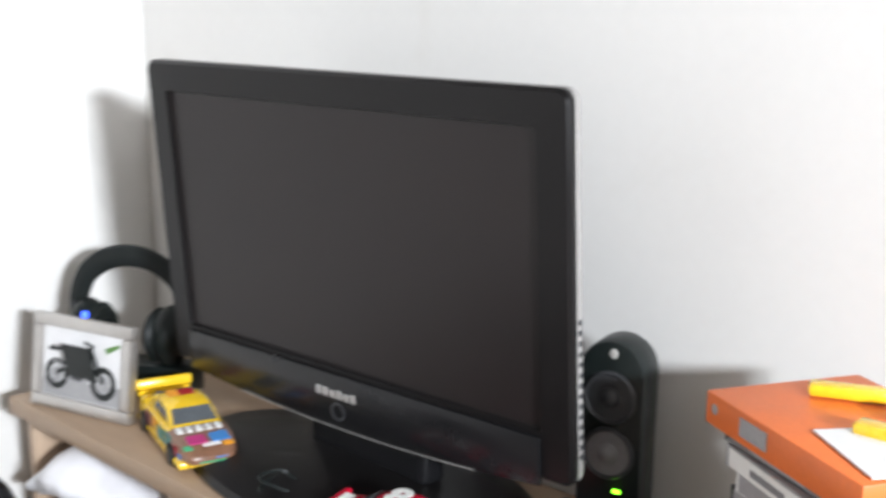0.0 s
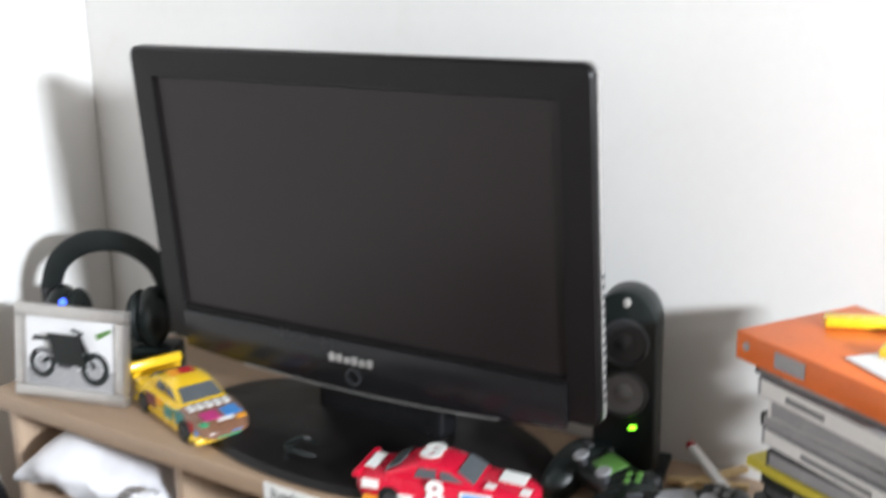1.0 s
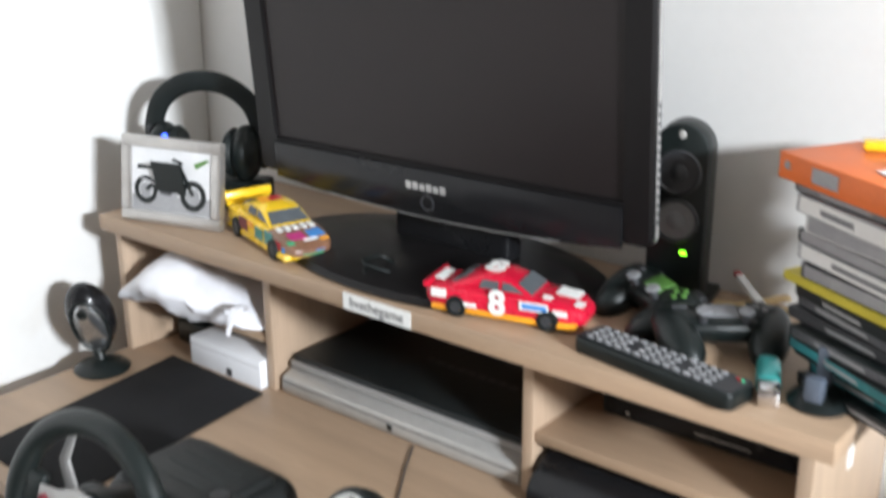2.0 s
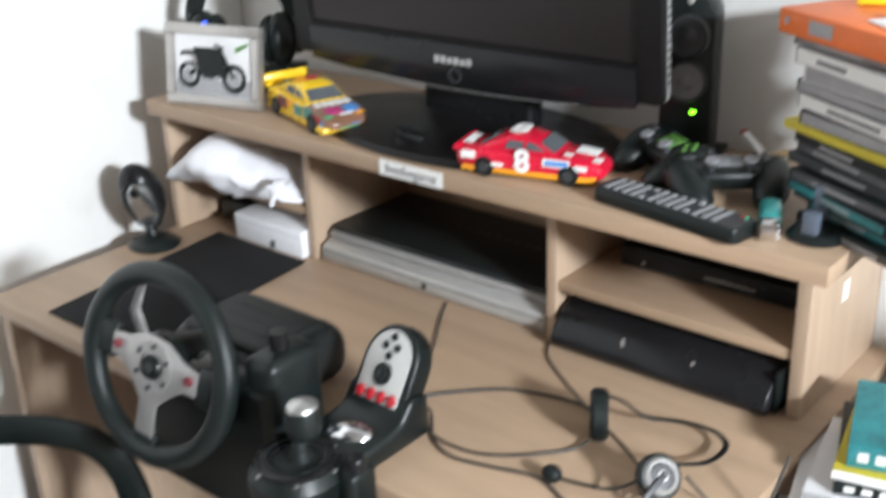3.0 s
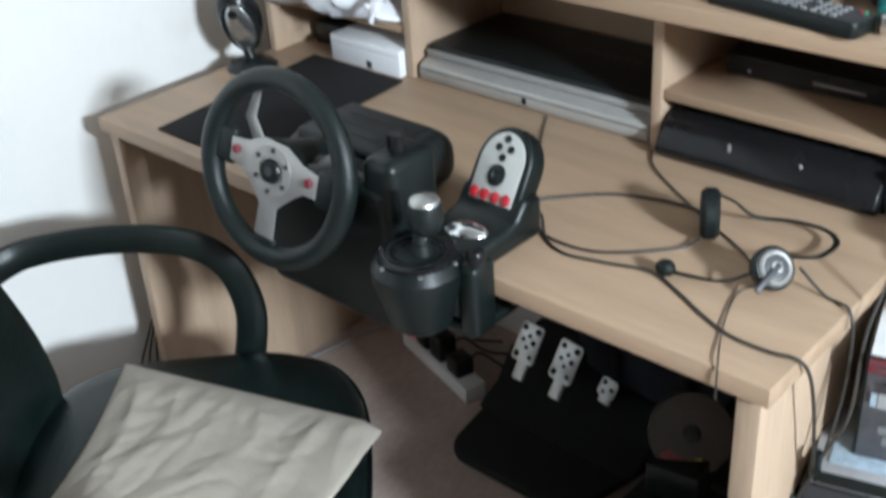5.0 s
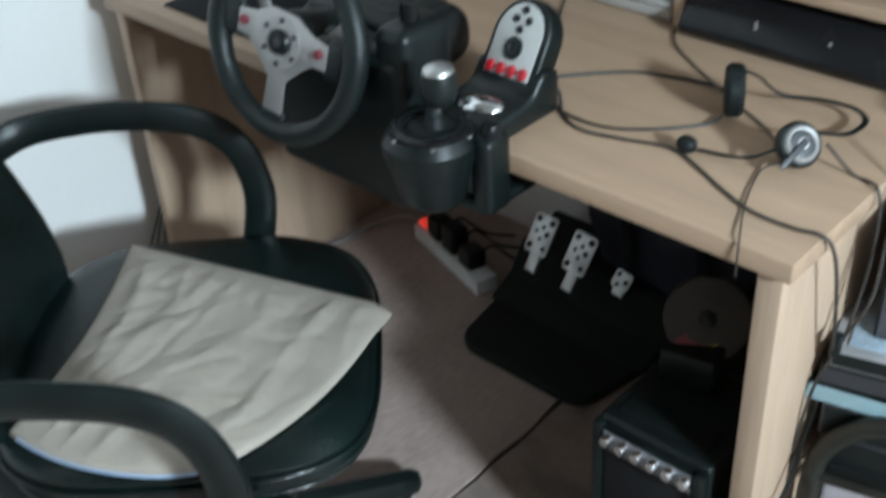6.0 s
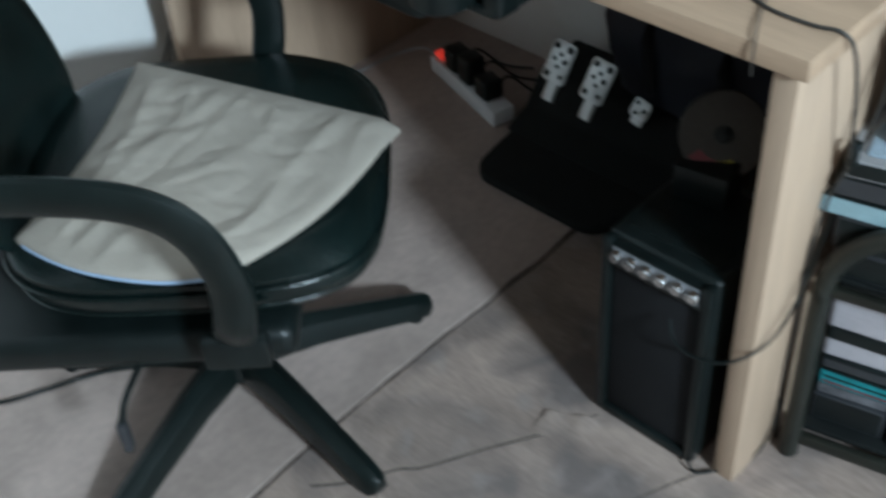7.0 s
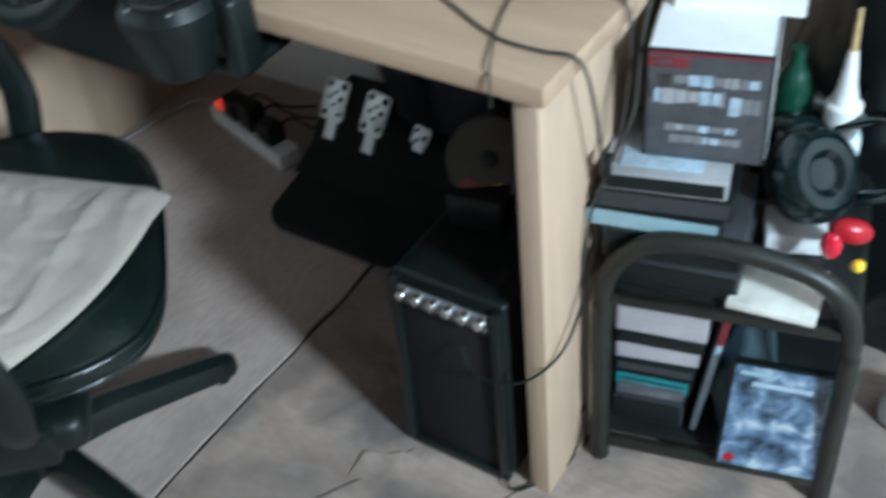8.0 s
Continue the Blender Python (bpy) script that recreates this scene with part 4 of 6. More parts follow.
for k in range(9):
    wpart("lid_mark", rbox(bm_new(), 0.55 + 0.021 * k, 0.60, DESK_Z + 0.0598, 0.565 + 0.021 * k, 0.612, DESK_Z + 0.0603, 0), DKGREY, lid)

con = thing("games_console", "glossy black games console lying under a shelf", "games console", (1.05, 0.56, DESK_Z))
bm = bm_new()
prof = [(0.422, 0.004), (0.414, 0.016), (0.424, 0.036), (0.452, 0.060), (0.49, 0.070), (0.56, 0.075), (0.685, 0.075), (0.685, 0.004)]
prism(bm, prof, 0.880, 1.226, Matrix(((0, 0, 1, 0), (1, 0, 0, 0), (0, 1, 0, DESK_Z), (0, 0, 0, 1))), b=0.004, seg=3)
wpart("shell", bm, GLOSS, con)
wpart("seam_band", rbox(bm_new(), 0.884, 0.4155, DESK_Z + 0.0165, 1.222, 0.4205, DESK_Z + 0.0185, 0.0004, 1), DKGREY, con)
wpart("logo_bar", rbox(bm_new(), 0.998, 0.4245, DESK_Z + 0.038, 1.003, 0.4275, DESK_Z + 0.050, 0.0008, 1), STEEL, con)
wpart("button", rbox(bm_new(), 1.108, 0.427, DESK_Z + 0.041, 1.113, 0.4305, DESK_Z + 0.047, 0.001, 1), STEEL, con)
wpart("foot", rbox(bm_new(), 0.90, 0.44, DESK_Z + 0.0005, 1.21, 0.68, DESK_Z + 0.0045, 0), RUBBER, con)
wpart("end_cap", rbox(bm_new(), 1.2265, 0.435, DESK_Z + 0.004, 1.234, 0.68, DESK_Z + 0.066, 0.003), BLACK, con)

box_ = thing("set_top_box", "flat black set-top box on the small shelf", "set-top box", (1.06, 0.6, 0.808))
wpart("case", rbox(bm_new(), 0.915, 0.555, 0.811, 1.205, 0.69, 0.842, 0.003), BLACK, box_)
wpart("fascia", rbox(bm_new(), 0.920, 0.5525, 0.814, 1.200, 0.5548, 0.839, 0.001, 1), GLOSS, box_)
wpart("indicator", rbox(bm_new(), 0.955, 0.5510, 0.820, 0.961, 0.5522, 0.825, 0.0004, 1), STEEL, box_)
wpart("chrome_line", rbox(bm_new(), 1.06, 0.5512, 0.825, 1.14, 0.5523, 0.827, 0, 1), STEEL, box_)
for x in (0.93, 1.17):
    wpart("foot", cyl(bm_new(), 0.01, 0.01, 0.0032, Matrix.Translation((x, 0.58, 0.8082)), 12), RUBBER, box_)

carton = thing("carton", "small white cardboard box in the lower compartment", "box", (0.24, 0.5, DESK_Z))
wpart("shell", rbox(bm_new(), 0.148, 0.432, DESK_Z + 0.0005, 0.329, 0.56, DESK_Z + 0.052, 0.0015), CARD, carton)
wpart("printed_mark", rbox(bm_new(), 0.243, 0.4312, DESK_Z + 0.004, 0.256, 0.4322, DESK_Z + 0.018, 0), DKGREY, carton)
wpart("lid_line", rbox(bm_new(), 0.149, 0.4314, DESK_Z + 0.0395, 0.328, 0.4321, DESK_Z + 0.0403, 0), GREYC, carton)
adapt = thing("black_case", "small black case beside the carton", "case", (0.09, 0.52, DESK_Z))
wpart("body", rbox(bm_new(), 0.05, 0.48, DESK_Z + 0.0005, 0.143, 0.60, DESK_Z + 0.045, 0.006), BLACK, adapt)


def plastic_bag():
    bag = thing("plastic_bag", "crumpled white plastic bag stuffed on the small shelf", "bag", (0.17, 0.5, 0.806))
    bm = bm_new()
    nx, ny = 36, 22
    rings = []
    for j in range(ny):
        v = j / (ny - 1) * 2 * math.pi
        ring = []
        for i in range(nx):
            u = i / (nx - 1)
            ends = max(0.02, 1 - abs((u - 0.42) / (0.42 if u < 0.42 else 0.58)) ** (1.25 if u < 0.42 else 2.2))
            x = -0.012 + 0.345 * u
            y = 0.485 + 0.115 * math.cos(v) * (0.25 + 0.75 * ends ** 0.6) - 0.035 * (0.5 - u)
            h = 0.052 * ends * (1.0 + 0.25 * math.sin(u * 2.6 + 0.9)) * (0.75 + 0.25 * math.sin(v * 0.5))
            z = 0.8075 + h + h * math.sin(v) * 0.97
            nz = noise.noise(Vector((x * 16, y * 16, z * 20))) * 0.016 - abs(noise.noise(Vector((x * 26 + y * 14, y * 20, z * 30)))) * 0.014 + noise.noise(Vector((x * 60, y * 55, z * 60))) * 0.004
            z = max(0.8075, z + nz * ends)
            ring.append((x + 0.4 * nz, y + nz, z))
        rings.append(ring)
    vs = [[bm.verts.new(p) for p in r] for r in rings[:-1]]
    for j in range(len(vs)):
        a, b_ = vs[j], vs[(j + 1) % len(vs)]
        for i in range(nx - 1):
            bm.faces.new((a[i], a[i + 1], b_[i + 1], b_[i]))
    bmesh.ops.recalc_face_normals(bm, faces=bm.faces)
    wpart("film", bm, BAG, bag, sharp=1.2)
    wpart("knotted_corner", sweep(bm_new(), [(0.318, 0.415, 0.862), (0.330, 0.392, 0.872), (0.334, 0.376, 0.858), (0.330, 0.370, 0.836)], 0.005, 8, 5, rx=0.011), BAG, bag)
    return bag


plastic_bag()

# ---- on the desktop ----
mat_ = thing("mouse_mat", "thin charcoal mat lying on the desktop", "mat", (0.24, 0.23, DESK_Z))
wpart("pad", prism(bm_new(), [(0.139, 0.029), (0.380, 0.026), (0.343, 0.424), (0.103, 0.427)], DESK_Z + 0.0005, DESK_Z + 0.0035, b=0.001), MATC, mat_)

wc = thing("desk_webcam", "black and silver oval webcam on a round foot", "webcam", (0.046, 0.318, DESK_Z), 35)
part("foot", lathe(bm_new(), [(0, 0.0005), (0.047, 0.0005), (0.049, 0.004), (0.04, 0.012), (0.018, 0.02), (0, 0.022)]), BLACK, wc)
part("stem", sweep(bm_new(), [(0, 0, 0.016), (-0.006, 0.004, 0.035), (-0.012, 0.008, 0.055)], 0.010, 12, 4), BLACK, wc)
WB = pose(-0.014, 0.010, 0.098, 16, -10, 0)
part("body", ball(bm_new(), 0.041, 0.036, 0.066, WB, 28), GLOSS, wc)
part("face", ball(bm_new(), 0.030, 0.014, 0.052, WB @ pose(0.005, -0.024, -0.006), 24), GUNMETAL, wc, "polished silver face")
part("face_band", sweep(bm_new(), [WB @ Vector((0.031 * math.cos(a) + 0.005, -0.030, 0.053 * math.sin(a) - 0.006)) for a in np.linspace(0, 2 * math.pi, 19)], 0.0028, 6, 2), BLACK, wc)
part("lens", lathe(bm_new(), [(0, 0), (0.009, 0), (0.009, 0.004), (0.006, 0.003), (0, 0.002)], WB @ pose(0.003, -0.033, 0.026, 90), 18), BLACK, wc)


def steering_wheel():
    sw = thing("steering_wheel_controller", "black racing wheel controller clamped to the desk edge", "racing wheel", (0.60, 0.06, DESK_Z))
    M = Matrix.Translation((0.573, -0.066, 0.797)) @ pose(0, 0, 0, 0, 0, 5) @ pose(0, 0, 0, -14) @ pose(0, 0, 0, 0, 7.5)
    bm = bm_new()
    R, n = 0.127, 72
    rings = []
    for k in range(n):
        a = 2 * math.pi * k / n
        grip = 1.0 + 0.10 * max(0, math.cos(2 * (a - radians(0)))) ** 3
        r = 0.0165 * grip
        rings.append([M @ Vector(((R + r * math.cos(b_)) * math.cos(a), 0.92 * r * math.sin(b_), (R + r * math.cos(b_)) * math.sin(a))) for b_ in np.linspace(0, 2 * math.pi, 17)[:-1]])
    skin(bm, rings, loop=True)
    rim = wpart("rim", bm, LEATHER, sw)
    F = M @ pose(0, 0, 0, 90)
    bm = bm_new()
    hub = [(-0.083, 0.022), (-0.083, -0.012), (-0.060, -0.014), (-0.044, -0.026), (-0.027, -0.042), (-0.016, -0.054), (-0.018, -0.100), (0.018, -0.100), (0.016, -0.054), (0.027, -0.042), (0.044, -0.026), (0.060, -0.014), (0.083, -0.012), (0.083, 0.022), (0.052, 0.027), (0.022, 0.042), (-0.022, 0.042), (-0.052, 0.027)]
    prism(bm, hub, 0.004, 0.0085, F, b=0.0015)
    spk = wpart("spoke_plate", bm, ALU, sw, "satin metal three-spoke plate")
    wpart("hub_ring", lathe(bm_new(), [(0.022, 0.0085), (0.036, 0.0085), (0.036, 0.0105), (0.022, 0.0105)], F, 36), ALU, spk)
    wpart("horn_cap", lathe(bm_new(), [(0, 0.0085), (0.0165, 0.0085), (0.018, 0.011), (0.0155, 0.015), (0, 0.016)], F, 28), BLACK, sw)
    wpart("emblem", lathe(bm_new(), [(0, 0.0158), (0.007, 0.0156), (0.007, 0.0166), (0, 0.0168)], F, 14), DKGREY, sw)
    for k in range(6):
        a = radians(30 + 60 * k)
        wpart("bolt", cyl(bm_new(), 0.0038, 0.0034, 0.003, F @ Matrix.Translation((0.030 * math.cos(a), 0.030 * math.sin(a), 0.0102)), 12), DKGREY, spk)
    wpart("lower_grip", rbox(bm_new(), -0.021, -0.121, -0.006, 0.021, -0.097, 0.0075, 0.006, 3, F), LEATHER, sw)
    for s in (-1, 1):
        wpart("thumb_grip", rbox(bm_new(), s * 0.079, -0.022, -0.008, s * 0.122, 0.032, 0.0078, 0.007, 3, F), LEATHER, sw)
        wpart("button", lathe(bm_new(), [(0, 0.0085), (0.0065, 0.0085), (0.0065, 0.0125), (0.005, 0.0142), (0, 0.0145)], F @ Matrix.Translation((s * 0.070, 0.008, 0)), 18), MAROON, sw, "red thumb button")
        bm = bm_new()
        pts = [(s * 0.02, -0.012), (s * 0.06, 0.0), (s * 0.092, 0.045), (s * 0.082, 0.088), (s * 0.07, 0.09), (s * 0.074, 0.05), (s * 0.05, 0.022), (s * 0.02, 0.014)]
        prism(bm, pts, -0.026, -0.022, F, b=0.001)
        wpart("gear_paddle", bm, ALU, sw)
    wpart("column", cyl(bm_new(), 0.036, 0.042, 0.075, F @ Matrix.Translation((0, 0, -0.08)), 28), BLACK, sw)
    bm = bm_new()
    rbox(bm, 0.475, 0.012, DESK_Z + 0.001, 0.700, 0.185, DESK_Z + 0.090, 0.038, 5)
    wpart("motor_housing", bm, DUSTY, sw)
    wpart("top_cover", rbox(bm_new(), 0.505, 0.03, DESK_Z + 0.080, 0.680, 0.150, DESK_Z + 0.100, 0.016, 4), DUSTY, sw)
    for k in range(3):
        wpart("vent_rib", rbox(bm_new(), 0.54, 0.06 + 0.026 * k, DESK_Z + 0.0995, 0.65, 0.066 + 0.026 * k, DESK_Z + 0.1015, 0.001, 1), BLACK, sw)
    wpart("front_cowl", rbox(bm_new(), 0.485, -0.038, 0.575, 0.764, 0.0105, 0.806, 0.022, 4), BLACK, sw)
    wpart("clamp_tower", rbox(bm_new(), 0.708, -0.034, 0.60, 0.766, 0.060, 0.842, 0.016, 4), BLACK, sw)
    wpart("clamp_jaw", rbox(bm_new(), 0.50, -0.03, 0.60, 0.71, 0.10, 0.622, 0.008, 3), BLACK, sw)
    for x in (0.53, 0.69):
        wpart("clamp_screw", cyl(bm_new(), 0.012, 0.012, 0.061, Matrix.Translation((x, 0.06, 0.622)), 16), BLACK, sw)
    kn = cyl(bm_new(), 0.013, 0.012, 0.03, Matrix.Translation((0.735, 0.012, 0.836)), 18)
    wpart("release_knob", kn, GLOSS, sw)
    return sw


steering_wheel()


def gear_shifter():
    gs = thing("gear_shifter", "black gear shifter controller with grey panel and red buttons", "gear shifter", (0.83, 0.05, DESK_Z))
    YZ = Matrix(((0, 0, 1, 0), (1, 0, 0, 0), (0, 1, 0, 0), (0, 0, 0, 1)))
    bm = bm_new()
    outline = [(-0.001, DESK_Z + 0.001), (-0.001, 0.66), (-0.048, 0.66), (-0.056, 0.742), (0.050, 0.747), (0.074, 0.752), (0.092, 0.778), (0.128, 0.772), (0.128, DESK_Z + 0.001)]
    prism(bm, outline, 0.778, 0.888, YZ, b=0.009, seg=3)
    wpart("body", bm, BLACK, gs)
    # the drum under the stick
    wpart("gear_drum", lathe(bm_new(), [(0, 0.645), (0.030, 0.646), (0.041, 0.655), (0.050, 0.690), (0.060, 0.722), (0.061, 0.738), (0.056, 0.746), (0.052, 0.752), (0, 0.752)], Matrix.Translation((0.836, -0.066, 0)), 40), BLACK, gs)
    gate = wpart("gate_plate", lathe(bm_new(), [(0.030, 0.752), (0.050, 0.752), (0.051, 0.757), (0.046, 0.759), (0.030, 0.757)], Matrix.Translation((0.838, -0.066, 0)), 32), GLOSS, gs)
    for k in range(6):
        a = radians(15 + 60 * k)
        wpart("screw", cyl(bm_new(), 0.0035, 0.003, 0.002, Matrix.Translation((0.838 + 0.053 * math.cos(a), -0.066 + 0.053 * math.sin(a), 0.7505)), 10), STEEL, gate)
    wpart("gate_insert", lathe(bm_new(), [(0, 0.7525), (0.029, 0.7525), (0.029, 0.7555), (0.010, 0.758), (0, 0.758)], Matrix.Translation((0.838, -0.066, 0)), 24), RUBBER, gate)
    wpart("gaiter", lathe(bm_new(), [(0.015, 0.756), (0.013, 0.764), (0.010, 0.770), (0.011, 0.773), (0.007, 0.785), (0, 0.786)], Matrix.Translation((0.843, -0.064, 0)), 20), RUBBER, gs)
    wpart("gate_rim", lathe(bm_new(), [(0.037, 0.757), (0.041, 0.757), (0.041, 0.7605), (0.037, 0.7605)], Matrix.Translation((0.838, -0.066, 0)), 32), BLACK, gate)
    st = wpart("stick", cyl(bm_new(), 0.0055, 0.0055, 0.030, Matrix.Translation((0.847, -0.062, 0.77))), CHROME, gs)
    kb = wpart("knob", lathe(bm_new(), [(0, 0.798), (0.009, 0.799), (0.0175, 0.806), (0.0225, 0.817), (0.0234, 0.828), (0.0215, 0.840), (0.020, 0.846), (0, 0.846)], Matrix.Translation((0.851, -0.061, -0.015)), 28), LEATHER, gs)
    wpart("knob_cap", lathe(bm_new(), [(0, 0.846), (0.0200, 0.846), (0.0185, 0.850), (0.012, 0.8535), (0, 0.8545)], Matrix.Translation((0.851, -0.061, -0.015)), 24), STEEL, kb, "brushed metal cap")
    # the tilted panel; its own x to the right, y up the slope
    P = Matrix.Translation((0.833, 0.1095, 0.8043)) @ pose(0, 0, 0, 57) @ Matrix.Diagonal((0.87, 1, 1, 1))
    wpart("panel_housing", prism(bm_new(), [(-0.054, -0.064), (0.054, -0.064)] + arc(0.0, 0.004, 0.053, 0, 180, 18), -0.036, 0.0004, P, b=0.006, seg=3), BLACK, gs)
    bm = bm_new()
    out = [(-0.042, -0.050), (0.042, -0.050)] + arc(0.0, 0.006, 0.042, 0, 180, 14)
    prism(bm, out, 0.0005, 0.0032, P, b=0.001)
    panel = wpart("button_panel", bm, GREYPANEL, gs, "light grey button panel")
    for k in range(4):
        wpart("red_button", lathe(bm_new(), [(0, 0.003), (0.0078, 0.003), (0.0078, 0.006), (0.0055, 0.0078), (0, 0.008)], P @ Matrix.Translation((-0.031 + 0.0207 * k, -0.0415, 0)), 18), REDBTN, panel)
    for dx, dy in ((0, 0.014), (0, -0.014), (0.0125, 0), (-0.0125, 0)):
        wpart("round_button", lathe(bm_new(), [(0, 0.003), (0.0055, 0.003), (0.0055, 0.0055), (0, 0.0065)], P @ Matrix.Translation((0.93 * dx, 0.0255 + 0.93 * dy, 0)), 16), BLACK, panel)
    wpart("direction_pad", lathe(bm_new(), [(0, 0.003), (0.0155, 0.003), (0.0155, 0.006), (0.008, 0.0072), (0.006, 0.0055), (0, 0.0055)], P @ Matrix.Translation((0, -0.0125, 0)), 26), BLACK, panel)
    wpart("chrome_badge", ball(bm_new(), 0.033, 0.022, 0.010, pose(0.838, 0.028, 0.746, 0, 0, 12)), CHROME, gs, "oval chrome badge")
    wpart("clamp_knob", lathe(bm_new(), [(0, 0.746), (0.013, 0.746), (0.013, 0.758), (0.010, 0.763), (0, 0.764)], Matrix.Translation((0.902, -0.028, 0)), 18), GLOSS, gs)
    wpart("clamp_post", rbox(bm_new(), 0.884, -0.05, 0.64, 0.916, -0.004, 0.748, 0.010, 3), BLACK, gs)
    wpart("clamp_jaw", rbox(bm_new(), 0.80, -0.05, 0.64, 0.91, 0.075, 0.655, 0.006, 3), BLACK, gs)
    for x in (0.815, 0.885):
        wpart("clamp_screw", cyl(bm_new(), 0.009, 0.009, 0.028, Matrix.Translation((x, 0.05, 0.6552)), 14), BLACK, gs)
    return gs


gear_shifter()


def headset():
    hs = thing("chat_headset", "tangled black and silver wired headset on the desktop", "headset", (1.14, 0.22, DESK_Z))
    z = DESK_Z + 0.003
    # the ear piece with its silver face turned to the room
    C = Matrix.Translation((1.200, 0.182, DESK_Z + 0.032)) @ pose(0, 0, 0, 54, 0, 58) @ Matrix.Scale(0.69, 4)
    ear = wpart("ear_piece", lathe(bm_new(), [(0, -0.022), (0.032, -0.022), (0.040, -0.014), (0.041, 0.0), (0.036, 0.008), (0, 0.010)], C, 30), BLACK, hs)
    wpart("face_ring", lathe(bm_new(), [(0.024, 0.009), (0.031, 0.007), (0.032, 0.010), (0.028, 0.0135), (0.024, 0.012)], C, 30), ALU, ear, "silver ring")
    wpart("face_disc", lathe(bm_new(), [(0, 0.010), (0.010, 0.011), (0.010, 0.015), (0, 0.0165)], C, 20), ALU, ear)
    wpart("face_groove", lathe(bm_new(), [(0.0085, 0.0100), (0.0238, 0.0095), (0.0238, 0.0112), (0.0150, 0.0132), (0.0085, 0.0122)], C, 28), DKGREY, ear)
    wpart("boom_arm", rbox(bm_new(), -0.062, -0.006, 0.013, 0.008, 0.006, 0.019, 0.003, 2, C @ pose(0, 0, 0, 0, 0, 34)), DKGREY, hs)
    # the second pad, standing on its edge
    D = Matrix.Translation((1.071, 0.252, DESK_Z + 0.036)) @ pose(0, 0, 0, 90, 0, 122)
    wpart("ear_pad", lathe(bm_new(), [(0, -0.012), (0.030, -0.012), (0.035, -0.006), (0.035, 0.006), (0.030, 0.012), (0, 0.012)], D, 26), RUBBER, hs)
    wpart("neck_band", sweep(bm_new(), [(1.075, 0.262, DESK_Z + 0.062), (1.088, 0.285, DESK_Z + 0.045), (1.11, 0.305, DESK_Z + 0.02), (1.15, 0.332, DESK_Z + 0.014), (1.195, 0.335, DESK_Z + 0.014), (1.222, 0.312, DESK_Z + 0.014), (1.222, 0.262, DESK_Z + 0.018), (1.208, 0.205, DESK_Z + 0.04)], 0.002, 8, 6, rx=0.0042), BLACK, hs)
    mic = wpart("microphone_boom", sweep(bm_new(), [(1.185, 0.160, DESK_Z + 0.032), (1.15, 0.148, DESK_Z + 0.012), (1.09, 0.137, z + 0.005)], 0.0022, 8, 5), BLACK, hs)
    wpart("microphone_foam", ball(bm_new(), 0.0135, 0.012, 0.0115, Matrix.Translation((1.078, 0.134, DESK_Z + 0.0122)), 16), RUBBER, mic)
    wpart("cable", sweep(bm_new(), [(0.80, 0.15, z), (0.815, 0.185, z), (0.845, 0.225, z), (0.90, 0.276, z), (0.96, 0.298, z), (1.01, 0.303, z + 0.002), (1.05, 0.285, z + 0.008), (1.068, 0.262, z + 0.012)], 0.0025, 8, 6), CABLE, hs)
    wpart("cable", sweep(bm_new(), [(0.82, 0.145, z), (0.85, 0.158, z), (0.885, 0.128, z), (0.930, 0.120, z), (0.975, 0.128, z), (1.02, 0.160, z), (1.06, 0.205, z), (1.07, 0.23, z + 0.004)], 0.0021, 8, 6), CABLE, hs)
    wpart("cable", sweep(bm_new(), [(0.81, 0.150, z), (0.852, 0.166, z + 0.004), (0.90, 0.118, z), (0.945, 0.100, z), (1.0, 0.112, z), (1.06, 0.128, z), (1.115, 0.106, z), (1.16, 0.082, z), (1.21, 0.062, z), (1.262, 0.060, z), (1.293, 0.064, z + 0.001), (1.306, 0.075, 0.69), (1.309, 0.095, 0.62), (1.306, 0.12, 0.53), (1.302, 0.135, 0.49)], 0.0023, 8, 6), CABLE, hs)
    wpart("cable", sweep(bm_new(), [(1.19, 0.165, z + 0.01), (1.172, 0.15, z), (1.185, 0.10, z), (1.205, 0.05, z), (1.228, 0.004, z + 0.001), (1.232, -0.004, 0.70), (1.232, -0.003, 0.67)], 0.0012, 6, 6), CABLE, hs, "thin grey lead")
    wpart("cable", sweep(bm_new(), [(1.225, 0.20, z + 0.03), (1.258, 0.205, z), (1.28, 0.20, z), (1.297, 0.19, z), (1.307, 0.185, 0.68), (1.309, 0.175, 0.60), (1.304, 0.15, 0.51), (1.300, 0.14, 0.465)], 0.0021, 8, 6), CABLE, hs)
    return hs


headset()
lead = thing("console_lead", "thin black lead on the desktop", "cable", (0.95, 0.40, DESK_Z))
wpart("cord", sweep(bm_new(), [(0.868, 0.43, DESK_Z + 0.003), (0.90, 0.385, DESK_Z + 0.003), (0.97, 0.335, DESK_Z + 0.003), (1.05, 0.285, DESK_Z + 0.003), (1.12, 0.245, DESK_Z + 0.003), (1.17, 0.205, DESK_Z + 0.004)], 0.0016, 8, 6), CABLE, lead)
lead2 = thing("shifter_lead", "short black lead behind the gear shifter", "cable", (0.77, 0.26, DESK_Z))
wpart("cord", sweep(bm_new(), [(0.830, 0.136, DESK_Z + 0.004), (0.795, 0.20, DESK_Z + 0.003), (0.745, 0.30, DESK_Z + 0.003), (0.69, 0.385, DESK_Z + 0.003), (0.655, 0.444, DESK_Z + 0.003)], 0.0014, 6, 6), DKGREY, lead2)
lead3 = thing("wheel_lead", "black lead between the racing wheel and shifter", "cable", (0.75, 0.17, DESK_Z))
wpart("cord", sweep(bm_new(), [(0.735, 0.175, DESK_Z + 0.02), (0.755, 0.19, DESK_Z + 0.006), (0.776, 0.185, DESK_Z + 0.02)], 0.004, 8, 6), BLACK, lead3)

